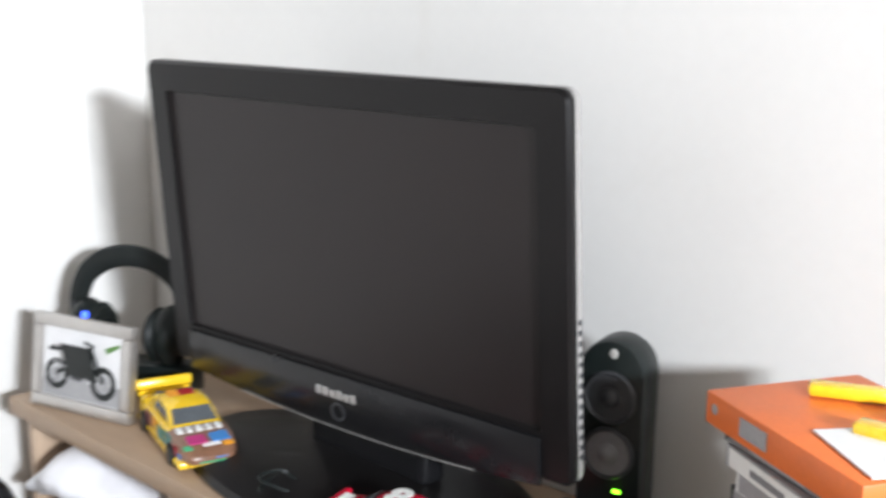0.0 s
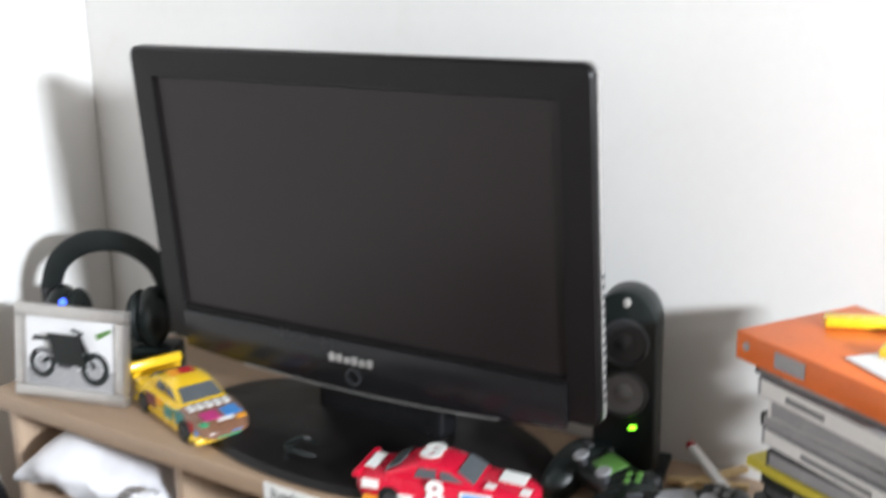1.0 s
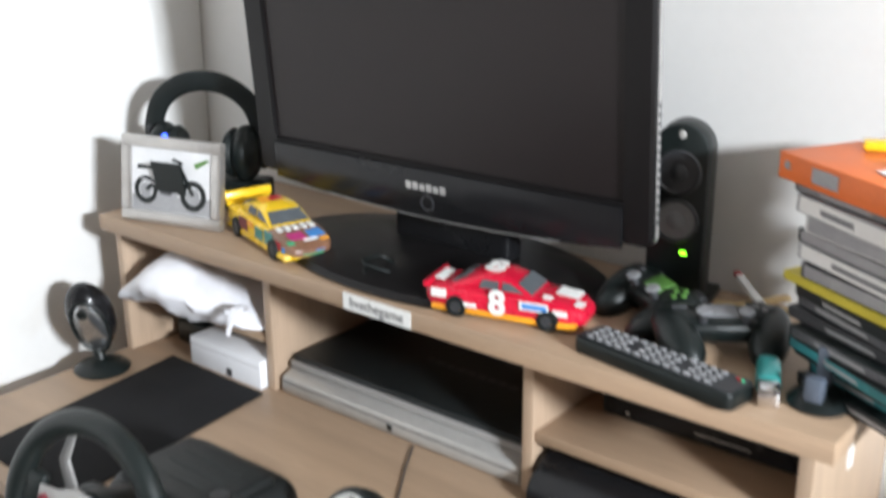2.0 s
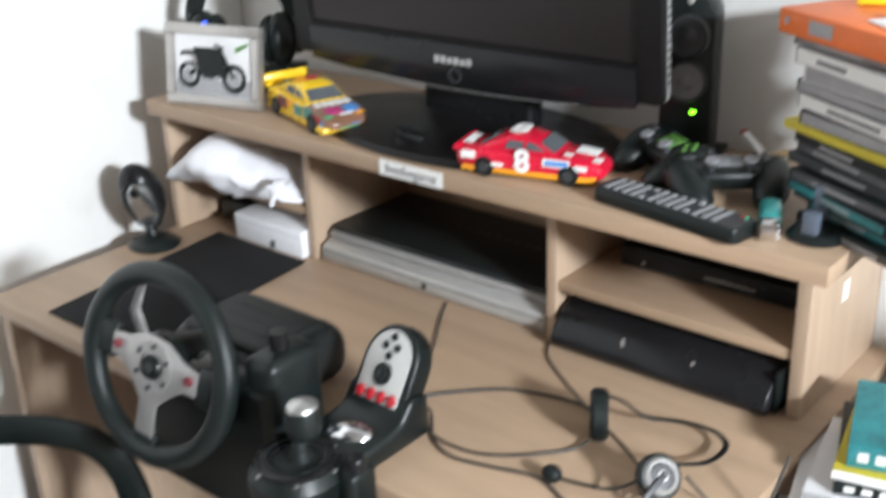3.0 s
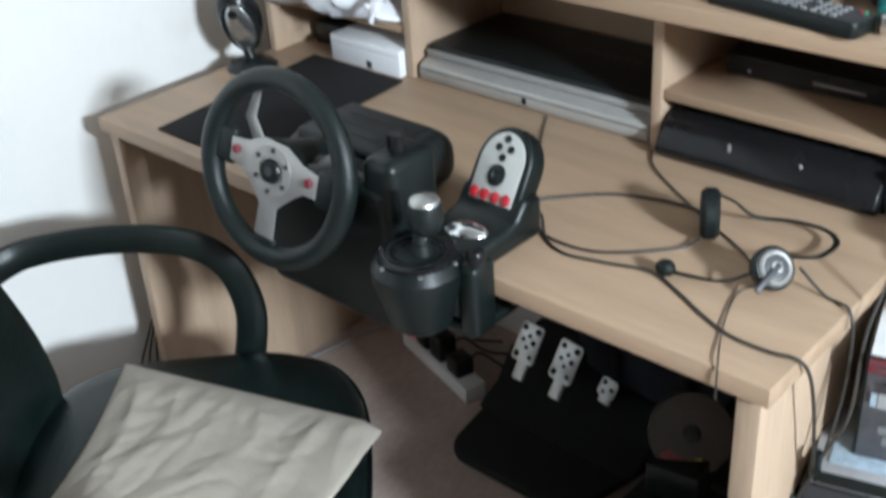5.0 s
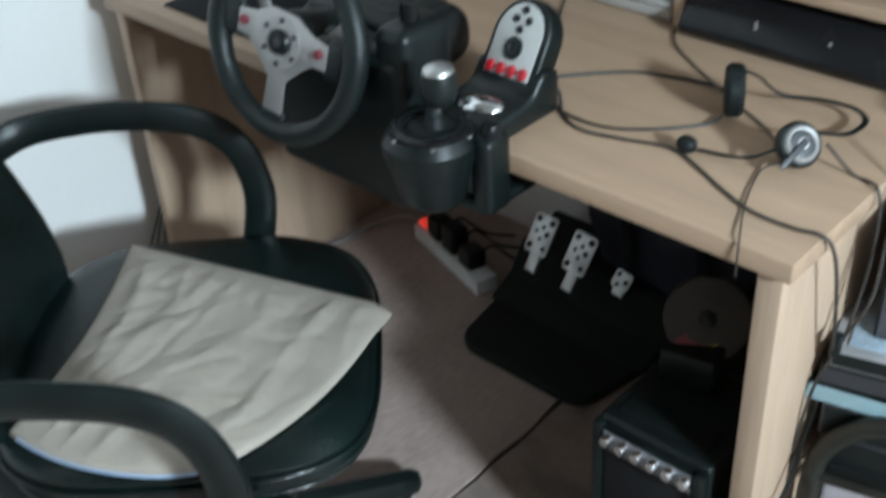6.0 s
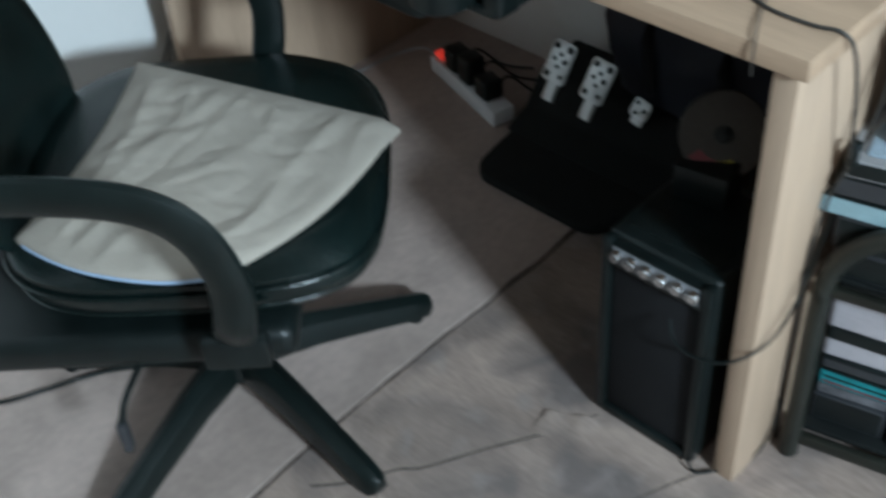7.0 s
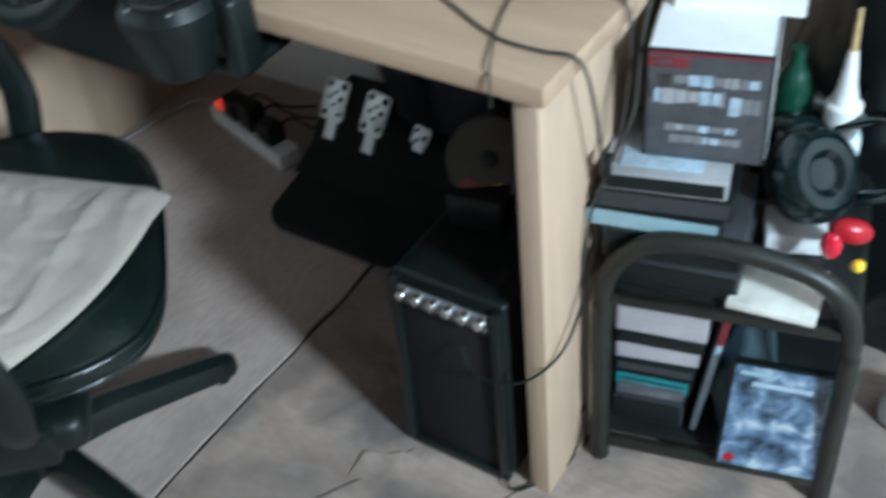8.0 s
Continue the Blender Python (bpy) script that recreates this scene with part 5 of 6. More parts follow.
# ---- under the desk ----
def pedal_set():
    ps = thing("pedal_set", "black racing pedal unit with perforated metal pedals", "pedals", (0.66, 0.46, 0), 0)
    YZ = Matrix(((0, 0, 1, 0), (1, 0, 0, 0), (0, 1, 0, 0), (0, 0, 0, 1)))
    # a carpeted heel plate with round near corners, and the raised housing behind it
    plan = [(0.455, 0.60)] + arc(0.552, 0.352, 0.054, 192, 270, 8) + arc(0.762, 0.352, 0.054, 270, 345, 8) + [(0.862, 0.60)]
    wpart("heel_plate", prism(bm_new(), plan, 0.001, 0.024, b=0.007, seg=3), CARPET, ps)
    bm = bm_new()
    prism(bm, [(0.43, 0.0245), (0.50, 0.052), (0.545, 0.115), (0.66, 0.128), (0.68, 0.0245)], 0.470, 0.85, YZ, b=0.010, seg=3)
    wpart("housing", bm, CARPET, ps)
    for x, y, z, s, lean in ((0.557, 0.500, 0.180, 0.92, -3), (0.652, 0.497, 0.177, 0.92, -5), (0.733, 0.522, 0.136, 0.42, -8)):
        m = pose(x, y, z, 59, 0, 0) @ pose(0, 0, 0, 0, 0, lean)
        wpart("pedal_arm", rbox(bm_new(), -0.013, -0.078 if s > 0.5 else -0.032, -0.014, 0.013, -0.028 * s, -0.006, 0.002, 2, m), STEEL, ps)
        pl = wpart("pedal_plate", prism(bm_new(), rrect(0.055 if s > 0.5 else 0.040, 0.088 * s, 0.008), -0.004, 0.0, m, b=0.001), STEEL, ps, "perforated metal pedal plate")
        for dx, dy, r in ((-0.016, 0.031, 0.0062), (0.016, 0.031, 0.0072), (0.0, 0.016, 0.0045), (-0.012, 0.004, 0.0045), (0.013, 0.004, 0.0058), (0.0, -0.010, 0.004), (-0.017, -0.030, 0.0062), (0.015, -0.028, 0.0045)) if s > 0.5 else ((-0.010, 0.022, 0.005), (0.010, 0.0, 0.005), (-0.006, -0.024, 0.004)):
            wpart("rubber_stud", cyl(bm_new(), r, r * 0.9, 0.0028, m @ Matrix.Translation((dx, dy * s, -0.0005)), 12), RUBBER, pl)
    return ps


pedal_set()

strip = thing("power_strip", "white power strip with a glowing red switch and plugs", "power strip", (0.31, 0.51, 0), -17)
part("body", rbox(bm_new(), -0.135, -0.026, 0.0005, 0.135, 0.026, 0.038, 0.005), CARD, strip)
part("switch", rbox(bm_new(), -0.128, -0.016, 0.038, -0.094, 0.016, 0.048, 0.003), NEON, strip, "lit red switch")
for k, x in enumerate((-0.055, 0.005, 0.075)):
    pg = thing("plug_adapter", "black mains plug in a power strip", "plug", (0.31 + x * math.cos(radians(-17)), 0.51 + x * math.sin(radians(-17)), 0.0382), -17, "plugs in the strip")
    part("shell", rbox(bm_new(), -0.024, -0.022, 0, 0.024, 0.022, (0.05, 0.062, 0.045)[k], 0.007, 3), BLACK, pg)
    part("lead", sweep(bm_new(), [(0, 0.02, 0.02), (0.005, 0.05, 0.03), (0.02, 0.10, 0.012 - 0.03), (0.05, 0.16, -0.034)], 0.003, 6, 5), BLACK, pg)
wl = thing("mains_lead", "pale grey mains lead on the floor", "cable", (0.1, 0.5, 0))
wpart("cord", sweep(bm_new(), [(0.178, 0.55, 0.02), (0.13, 0.545, 0.03), (0.08, 0.50, 0.012), (0.06, 0.42, 0.005), (0.04, 0.33, 0.005)], 0.003, 6, 6), GREYC, wl)


def amplifier():
    am = thing("guitar_amplifier", "small black practice amplifier with silver knobs under the desk", "amplifier", (1.13, 0.09, 0), 0)
    x0, x1, y0, y1, H = 1.046, 1.222, 0.0, 0.19, 0.350
    wpart("cabinet", rbox(bm_new(), x0, y0 + 0.012, 0.006, x1, y1, H, 0.008, 3), BLACK, am)
    fr_ = bm_new()
    rbox(fr_, x0, y0 - 0.004, 0.006, x0 + 0.016, y0 + 0.014, H - 0.004, 0.005)
    rbox(fr_, x1 - 0.016, y0 - 0.004, 0.006, x1, y0 + 0.014, H - 0.004, 0.005)
    rbox(fr_, x0 + 0.016, y0 - 0.004, 0.006, x1 - 0.016, y0 + 0.014, 0.02, 0.003)
    wpart("front_frame", fr_, BLACK, am)
    wpart("grille_cloth", rbox(bm_new(), x0 + 0.017, y0 + 0.004, 0.022, x1 - 0.017, y0 + 0.0118, 0.298, 0.001), MATC, am)
    pn = wpart("control_panel", rbox(bm_new(), x0 + 0.016, y0 - 0.002, 0.302, x1 - 0.016, y0 + 0.03, 0.340, 0.003), BLACK, am)
    for k in range(6):
        x = x0 + 0.028 + 0.0245 * k
        wpart("knob", lathe(bm_new(), [(0, 0), (0.0090, 0), (0.0088, 0.008), (0.007, 0.012), (0, 0.012)], Matrix.Translation((x, y0 - 0.002, 0.327)) @ pose(0, 0, 0, 90), 16), CHROME, pn)
    wpart("panel_print", rbox(bm_new(), x0 + 0.02, y0 - 0.0028, 0.310, x1 - 0.02, y0 - 0.0019, 0.338, 0), MIDGREY, pn)
    wpart("socket_plate", rbox(bm_new(), x0 + 0.02, y0 + 0.035, 0.348, x1 - 0.02, y0 + 0.08, 0.353, 0.001), BLACK, am)
    for x in (x0 + 0.02, x1 - 0.02):
        for y in (y0 + 0.03, y1 - 0.02):
            wpart("foot", cyl(bm_new(), 0.009, 0.009, 0.008, Matrix.Translation((x, y, 0.0)), 10), RUBBER, am)
    return am


amplifier()
al = thing("amplifier_lead", "thin black lead looping from amplifier round the desk panel", "cable", (1.2, 0.0, 0))
wpart("cord", sweep(bm_new(), [(1.165, -0.006, 0.268), (1.185, -0.022, 0.252), (1.22, -0.026, 0.248), (1.262, -0.012, 0.256), (1.290, 0.03, 0.278), (1.294, 0.08, 0.315), (1.292, 0.12, 0.38), (1.296, 0.14, 0.46)], 0.0022, 6, 6), BLACK, al)
wpart("cord", sweep(bm_new(), [(1.215, -0.004, 0.012), (1.24, -0.01, 0.008), (1.275, 0.05, 0.006), (1.284, 0.09, 0.02), (1.288, 0.11, 0.10)], 0.002, 6, 6), BLACK, al)

tower = thing("computer_tower", "black computer case standing in the dark under the desk", "computer", (1.13, 0.42, 0))
wpart("case", rbox(bm_new(), 1.03, 0.255, 0.003, 1.225, 0.66, 0.30, 0.004), BLACK, tower)
wpart("front_bezel", rbox(bm_new(), 1.032, 0.242, 0.006, 1.223, 0.2545, 0.297, 0.005), DKGREY, tower)
disc = thing("disc_spindle", "tilted spindle of compact discs with a coloured label on the amplifier", "disc spindle", (1.105, 0.145, 0.3505), 10)
mm = pose(0.006, 0.036, 0.084, 58, 0, 24)
part("disc_block", lathe(bm_new(), [(0.008, -0.02), (0.058, -0.02), (0.060, -0.018), (0.060, 0.0), (0.058, 0.002), (0.008, 0.002)], mm, 44), CDM, disc)
part("hub", lathe(bm_new(), [(0, 0.0), (0.013, 0.002), (0.012, 0.004), (0.007, 0.005), (0, 0.006)], mm, 22), BLACK, disc)
for a0, a1, mt in ((215, 262, MAROON), (262, 292, YELC)):
    part("label_sector", prism(bm_new(), arc(0, 0, 0.054, a0, a1, 6) + arc(0, 0, 0.036, a1, a0, 6), 0.0022, 0.0032, mm), mt, disc)
part("base", rbox(bm_new(), -0.04, -0.02, 0, 0.04, 0.045, 0.055, 0.006), BLACK, disc)


# ---- office chair ----
def office_chair():
    ch = thing("office_chair", "black leatherette swivel chair with looped armrests", "office chair", (0.573, -0.304, 0), -45)
    # its own y is the way it faces
    bm = bm_new()
    UP, SX, SY = 0.052, -0.035, 0.0
    rings = []
    for z, g in ((0.258, 0.72), (0.268, 0.86), (0.290, 0.955), (0.322, 1.0), (0.346, 0.985), (0.357, 0.93), (0.362, 0.80), (0.364, 0.5), (0.362, 0.08)):
        ring = []
        for k in range(64):
            a = 2 * math.pi * k / 64
            c, s = math.cos(a), math.sin(a)
            e = 0.58
            x = 0.275 * g * math.copysign(abs(c) ** e, c)
            y = 0.260 * g * math.copysign(abs(s) ** e, s)
            drop = -0.026 * max(0, y / 0.26) ** 3 + 0.003 * noise.noise(Vector((x * 14, y * 14, z * 9)))
            ring.append((x + SX, y + SY, UP + z + drop - 0.010 * (1 - min(1, (x / 0.2) ** 2 + (y / 0.2) ** 2)) * (z > 0.35)))
        rings.append(ring)
    skin(bm, rings)
    seat = part("seat", bm, CHAIRSKIN, ch)
    for zz_, gg in ((0.334, 1.004), (0.300, 0.972)):
        bm = bm_new()
        pip = [(SX + 0.275 * gg * math.copysign(abs(math.cos(a)) ** 0.58, math.cos(a)), SY + 0.260 * gg * math.copysign(abs(math.sin(a)) ** 0.58, math.sin(a)), UP + zz_ - 0.022 * max(0, math.sin(a)) ** 3) for a in np.linspace(0, 2 * math.pi, 65)]
        sweep(bm, pip, 0.003, 6, 1)
        part("piping", bm, CHAIRSKIN, seat)
    # backrest, gently dished and leaning back
    bm = bm_new()
    rings = []
    nz = 14
    for i in range(nz + 1):
        t = i / nz
        z = 0.375 + 0.42 * t
        hw = 0.235 * (1 - 0.25 * abs(2 * t - 1) ** 4) * (0.88 + 0.12 * math.sin(math.pi * min(1, t * 1.4)))
        yc = -0.245 - 0.11 * t - 0.02 * math.sin(math.pi * t)
        th = 0.035 * (1 - abs(2 * t - 1) ** 6) + 0.006
        rings.append([(-0.03 + hw * math.copysign(abs(math.cos(a)) ** 0.7, math.cos(a)), yc + th * math.sin(a) - 0.015 + 0.045 * (math.cos(a) ** 2), z) for a in np.linspace(0, 2 * math.pi, 25)[:-1]])
    skin(bm, rings)
    part("backrest", bm, CHAIRSKIN, ch)
    part("back_bracket", rbox(bm_new(), -0.035, -0.35, 0.25, 0.035, -0.30, 0.52, 0.012, 2, pose(0, 0.0, 0, 0)), BLACK, ch)
    for s in (-1, 1):
        bm = bm_new()
        dy = -0.024 if s < 0 else 0.0
        sweep(bm, [(s * 0.285 - 0.01, 0.070 + dy, 0.345), (s * 0.318, 0.088 + dy, 0.40), (s * 0.326, 0.096 + dy, 0.48), (s * 0.328, 0.070 + dy, 0.56), (s * 0.328, 0.01 + dy, 0.605), (s * 0.326, -0.10 + dy, 0.622), (s * 0.318, -0.22 + dy, 0.616), (s * 0.29, -0.30, 0.606), (s * 0.22, -0.345, 0.59)], 0.013, 12, 7, rx=0.026, up=(s, 0.0, 0.01))
        part("armrest", bm, ARMREST, ch)
        part("arm_bracket", rbox(bm_new(), s * 0.28 - 0.012, 0.03 + dy, 0.302, s * 0.28 + 0.012, 0.115 + dy, 0.352, 0.006), BLACK, ch)
    part("seat_plate", rbox(bm_new(), -0.23, -0.325, 0.262, 0.245, 0.14, 0.318, 0.020, 3), BLACK, ch)
    part("mechanism", rbox(bm_new(), -0.09, -0.14, 0.215, 0.10, 0.09, 0.269, 0.010, 2), BLACK, ch)
    lv = part("tilt_lever", sweep(bm_new(), [(0.09, -0.05, 0.24), (0.18, -0.08, 0.235), (0.25, -0.10, 0.22), (0.27, -0.11, 0.19)], 0.005, 8, 5), BLACK, ch)
    part("paddle", rbox(bm_new(), 0.260, -0.118, 0.135, 0.280, -0.104, 0.192, 0.005), DKGREY, lv)
    part("gas_column", cyl(bm_new(), 0.025, 0.025, 0.12, Matrix.Translation((0.035, 0, 0.10)), 22), BLACK, ch)
    part("hub", lathe(bm_new(), [(0, 0.062), (0.05, 0.062), (0.052, 0.08), (0.046, 0.115), (0.034, 0.128), (0, 0.128)], Matrix.Translation((0.035, 0, -0.008)), 28), BLACK, ch)
    for k in range(5):
        m = pose(0.035, 0, -0.010, 0, 0, 70 + 45 - 72 * k)
        bm = bm_new()
        secs = [(0.035, 0.026, 0.064, 0.118), (0.12, 0.023, 0.058, 0.108), (0.22, 0.021, 0.040, 0.084), (0.29, 0.020, 0.026, 0.066), (0.318, 0.018, 0.024, 0.058), (0.328, 0.011, 0.030, 0.050)]
        rings = []
        for x, hw, z0, z1 in secs:
            zc, hz = (z0 + z1) / 2, (z1 - z0) / 2
            prof = ((hw, z0), (1.02 * hw, zc), (0.80 * hw, z1 - 0.35 * hz), (0.34 * hw, z1 - 0.04 * hz), (0.0, z1 + 0.12 * hz), (-0.34 * hw, z1 - 0.04 * hz), (-0.80 * hw, z1 - 0.35 * hz), (-1.02 * hw, zc), (-hw, z0), (0.0, z0 - 0.1 * hz))
            rings.append([m @ Vector((x, py, pz)) for py, pz in prof])
        skin(bm, rings)
        leg = part("leg", bm, ARMREST, ch)
        part("glide", cyl(bm_new(), 0.013, 0.015, 0.022, m @ Matrix.Translation((0.300, 0, 0.0105)), 16), RUBBER, leg)
    return ch


office_chair()


def cushion_cover():
    cc = thing("pillowcase", "crumpled cream cotton pillowcase lying on the chair seat", "pillowcase", (0.56, -0.31, 0.418))
    a, b_, c, d = Vector((0.284, -0.205, 0)), Vector((0.726, -0.060, 0)), Vector((0.788, -0.424, 0)), Vector((0.525, -0.562, 0))
    n = 84
    top, bot = [], []
    for j in range(n + 1):
        v = j / n
        rt, rb = [], []
        for i in range(n + 1):
            u = i / n
            p = (a * (1 - u) + b_ * u) * (1 - v) + (d * (1 - u) + c * u) * v
            # the edges bow and the near side bellies out
            p += Vector((0.02, -0.03, 0)) * (4 * u * (1 - u)) * v ** 2 + Vector((0.02, -0.012, 0)) * math.sin(math.pi * v) * u ** 3 + Vector((0.035, 0.0, 0)) * math.sin(math.pi * v) * (1 - u) ** 3
            p += Vector((0.012, 0.0, 0)) * math.sin(math.pi * v) * (u - 0.5) * 2
            edge = min(u, v, 1 - u, 1 - v)
            puff = 0.012 * min(1, edge * 7) ** 0.6
            w1 = noise.noise(Vector((p.x * 5 + 0.4 * p.y, p.y * 6 - p.x * 2, 1.3)))
            w2 = noise.noise(Vector((p.x * 15 + p.y * 5 + 0.9 * w1, p.y * 4 - p.x * 2, 4.0)))
            w3 = noise.noise(Vector((p.x * 24 - p.y * 6 + w1, p.y * 9 + p.x * 3, 2.0)))
            fold = 0.006 * w1 + 0.0056 * (1 - min(1, abs(w2) * 2.0)) ** 1.4 - 0.0030 * (1 - min(1, abs(w3) * 2.4)) ** 2 + 0.0012 * noise.noise(Vector((p.x * 60, p.y * 64, 0)))
            z = 0.4165 + puff + fold * min(1, edge * 8)
            # the sheet follows the seat's rounded edge
            q = Vector((p.x - 0.548, p.y + 0.279, 0))
            f = max(abs((q.x - q.y) * 0.7071) / 0.29, abs((q.x + q.y) * 0.7071) / 0.275)
            z -= 0.012 * max(0, f - 0.93) / 0.1
            rt.append((p.x, p.y, z + 0.0035))
            rb.append((p.x, p.y, z - 0.0035 - 0.6 * puff))
        top.append(rt)
        bot.append(rb)
    bm = bm_new()
    vt = [[bm.verts.new(p) for p in r] for r in top]
    vb = [[bm.verts.new(p) for p in r] for r in bot]
    for j in range(n):
        for i in range(n):
            bm.faces.new((vt[j][i], vt[j][i + 1], vt[j + 1][i + 1], vt[j + 1][i]))
            bm.faces.new((vb[j][i], vb[j + 1][i], vb[j + 1][i + 1], vb[j][i + 1]))
    for i in range(n):
        bm.faces.new((vt[0][i], vb[0][i], vb[0][i + 1], vt[0][i + 1]))
        bm.faces.new((vt[n][i], vt[n][i + 1], vb[n][i + 1], vb[n][i]))
        bm.faces.new((vt[i][0], vt[i + 1][0], vb[i + 1][0], vb[i][0]))
        bm.faces.new((vt[i][n], vb[i][n], vb[i + 1][n], vt[i + 1][n]))
    bmesh.ops.recalc_face_normals(bm, faces=bm.faces)
    wpart("fabric", bm, CLOTH, cc, sharp=1.4)
    wpart("hem", sweep(bm_new(), [Vector(q) + Vector((0.001, -0.001, -0.004)) for q in top[n][4::10]], 0.0022, 6, 4), HEM, cc, "pale blue stitched hem")
    return cc


cushion_cover()

# ---- tubular rack and what it holds ----
rack = thing("tube_rack", "low black tubular rack with arched ends", "rack", (1.31, 0.115, 0), 14)
RW, RD = 0.315, 0.36
for y in (0.0, RD):
    part("arched_end", sweep(bm_new(), [(0, y, 0.002), (0, y, 0.15), (0, y, 0.31), (0.012, y, 0.375), (0.055, y, 0.425), (0.12, y, 0.437), (0.20, y, 0.430), (0.27, y, 0.405), (0.303, y, 0.36), (RW, y, 0.29), (RW, y, 0.15), (RW, y, 0.002)], 0.0138, 14, 6), TUBE, rack)
    part("cross_rail", rbox(bm_new(), 0.011, y - 0.007, 0.028, RW - 0.011, y + 0.007, 0.048, 0.004), TUBE, rack)
    part("cross_rail", rbox(bm_new(), 0.011, y - 0.007, 0.318, RW - 0.011, y + 0.007, 0.334, 0.004), TUBE, rack)
part("shelf", rbox(bm_new(), 0.0, 0.008, 0.048, RW, RD - 0.008, 0.056, 0.002), DUSTY, rack)
part("shelf", rbox(bm_new(), 0.0, 0.008, 0.334, RW, RD - 0.008, 0.342, 0.002), DUSTY, rack)
for x in (0.0, RW):
    part("side_rail", rbox(bm_new(), x - 0.006, 0.01, 0.03, x + 0.006, RD - 0.01, 0.047, 0.003), TUBE, rack)
    part("side_rail", rbox(bm_new(), x - 0.006, 0.01, 0.317, x + 0.006, RD - 0.01, 0.333, 0.003), TUBE, rack)

RM = pose(1.31, 0.115, 0, 0, 0, 14)


def slab(name, label, category, m, w_, d, h, cover, pages=None, front=None, group=""):
    """A book or case lying flat: cover boards round a block, with a printed front edge."""
    ob = new(name)
    ob.matrix_world = m
    tagged(ob, label, category, group)
    if pages:
        part("pages", rbox(bm_new(), 0.003, 0.003, 0.003, w_ - 0.003, d - 0.003, h - 0.003, 0.0005, 1), pages, ob)
        part("cover", rbox(bm_new(), 0, 0, h - 0.0029, w_, d, h, 0.001, 1), cover, ob)
        part("cover", rbox(bm_new(), 0, 0, 0.0, w_, d, 0.0029, 0.001, 1), cover, ob)
        part("spine", rbox(bm_new(), 0, -0.001, 0.0, w_, 0.0029, h, 0.001, 1), front or cover, ob)
    else:
        part("shell", rbox(bm_new(), 0, 0, 0, w_, d, h, 0.0015, 2), cover, ob)
        if front:
            part("front_print", rbox(bm_new(), 0.004, -0.0009, 0.003, w_ - 0.004, 0.0004, h - 0.003, 0), front, ob)
    return ob


# the cases on the lower shelf
z = 0.0565
for k, (h, cv, fr2) in enumerate(((0.048, DKGREY, DUSTY), (0.026, BLACK, GREYPIC), (0.03, BLACK, TEALC), (0.02, BLACK, DKGREY), (0.036, MAUVE, MAUVE), (0.024, BLACK, BLACK), (0.055, MAUVE, MAUVE), (0.02, BLACK, BLACK))):
    cs = slab("disc_case", "flat disc case stacked on the rack shelf", "disc case", RM @ pose(0.013, 0.03 + 0.004 * math.sin(2 * k), z, 0, 0, 1.2 * math.sin(k * 2)), 0.100 + 0.004 * k, 0.19, h - 0.0006, cv, None, fr2, "cases on the lower shelf")
    if fr2 is TEALC:
        for q in range(2):
            part("stripe", rbox(bm_new(), 0.008, -0.0016, 0.006 + 0.010 * q, 0.100, -0.0009, 0.009 + 0.010 * q, 0), (MAROON, BLACK)[q], cs)
    z += h
slab("folder", "dark blue folder leaning inside the rack", "folder", RM @ pose(0.138, 0.105, 0.0568, 0, 11, 0), 0.02, 0.22, 0.235, NAVY, None, STEELBLUE)
alb = slab("album", "white album with a red corner leaning inside the rack", "album", RM @ pose(0.124, 0.03, 0.0568, 0, 8, 0), 0.009, 0.2, 0.245, PALEBLUE)
part("red_corner", rbox(bm_new(), -0.0006, -0.0010, 0.185, 0.0096, 0.02, 0.2456, 0.0005, 1), MAROON, alb, "red printed corner")
dvd = new("film_case")
dvd.matrix_world = RM @ pose(0.166, -0.013, 0.0487, -5, 3, 3)
tagged(dvd, "blue-grey film case with misty artwork leaning on the rack", "film case")
part("shell", rbox(bm_new(), 0, 0, 0, 0.140, 0.014, 0.194, 0.003, 2), BLACK, dvd)
art = part("cover_art", rbox(bm_new(), 0.005, -0.0012, 0.004, 0.138, 0.0, 0.191, 0.0, 1), MISTY, dvd, "misty blue printed cover")
part("rating_mark", cyl(bm_new(), 0.0075, 0.0075, 0.0006, pose(0.018, -0.0012, 0.018, 90), 18), REDBTN, art)
part("title_bar", rbox(bm_new(), 0.012, -0.0018, 0.176, 0.06, -0.0012, 0.183, 0), CYANG, art)
for x0, z0, x1, z1 in ((0.046, 0.010, 0.066, 0.014), (0.090, 0.010, 0.116, 0.014), (0.030, 0.158, 0.108, 0.166)):
    part("lettering_bar", rbox(bm_new(), x0, -0.0018, z0, x1, -0.0012, z1, 0), PALEBLUE, art)
# pale strip painted on as the sleeve's highlight
part("sleeve_glint", rbox(bm_new(), 0.1265, -0.0019, 0.125, 0.1335, -0.0012, 0.180, 0), CYANG, art, "painted glint on the clear sleeve")
# the pile on the upper shelf
z = 0.3425
pile = (
    ("disc_case", "dusty disc case in the pile on the rack", 0.042, DKGREY, None, BLACK, 0.0, 0.17, 0.15, -2),
    ("disc_case", "grey disc case with glossy edge in the pile", 0.048, DKGREY, None, BLACK, -0.004, 0.175, 0.15, 0),
    ("disc_case", "dark disc case with bright edge in the pile", 0.030, BLACK, None, CYANG, -0.030, 0.172, 0.15, -1),
    ("disc_case", "black disc case in the pile", 0.030, BLACK, None, DKGREY, -0.015, 0.168, 0.15, 1),
    ("disc_case", "pale disc case with printed lid in the pile", 0.026, GREYC, None, BLACK, -0.006, 0.15, 0.145, 2),
)
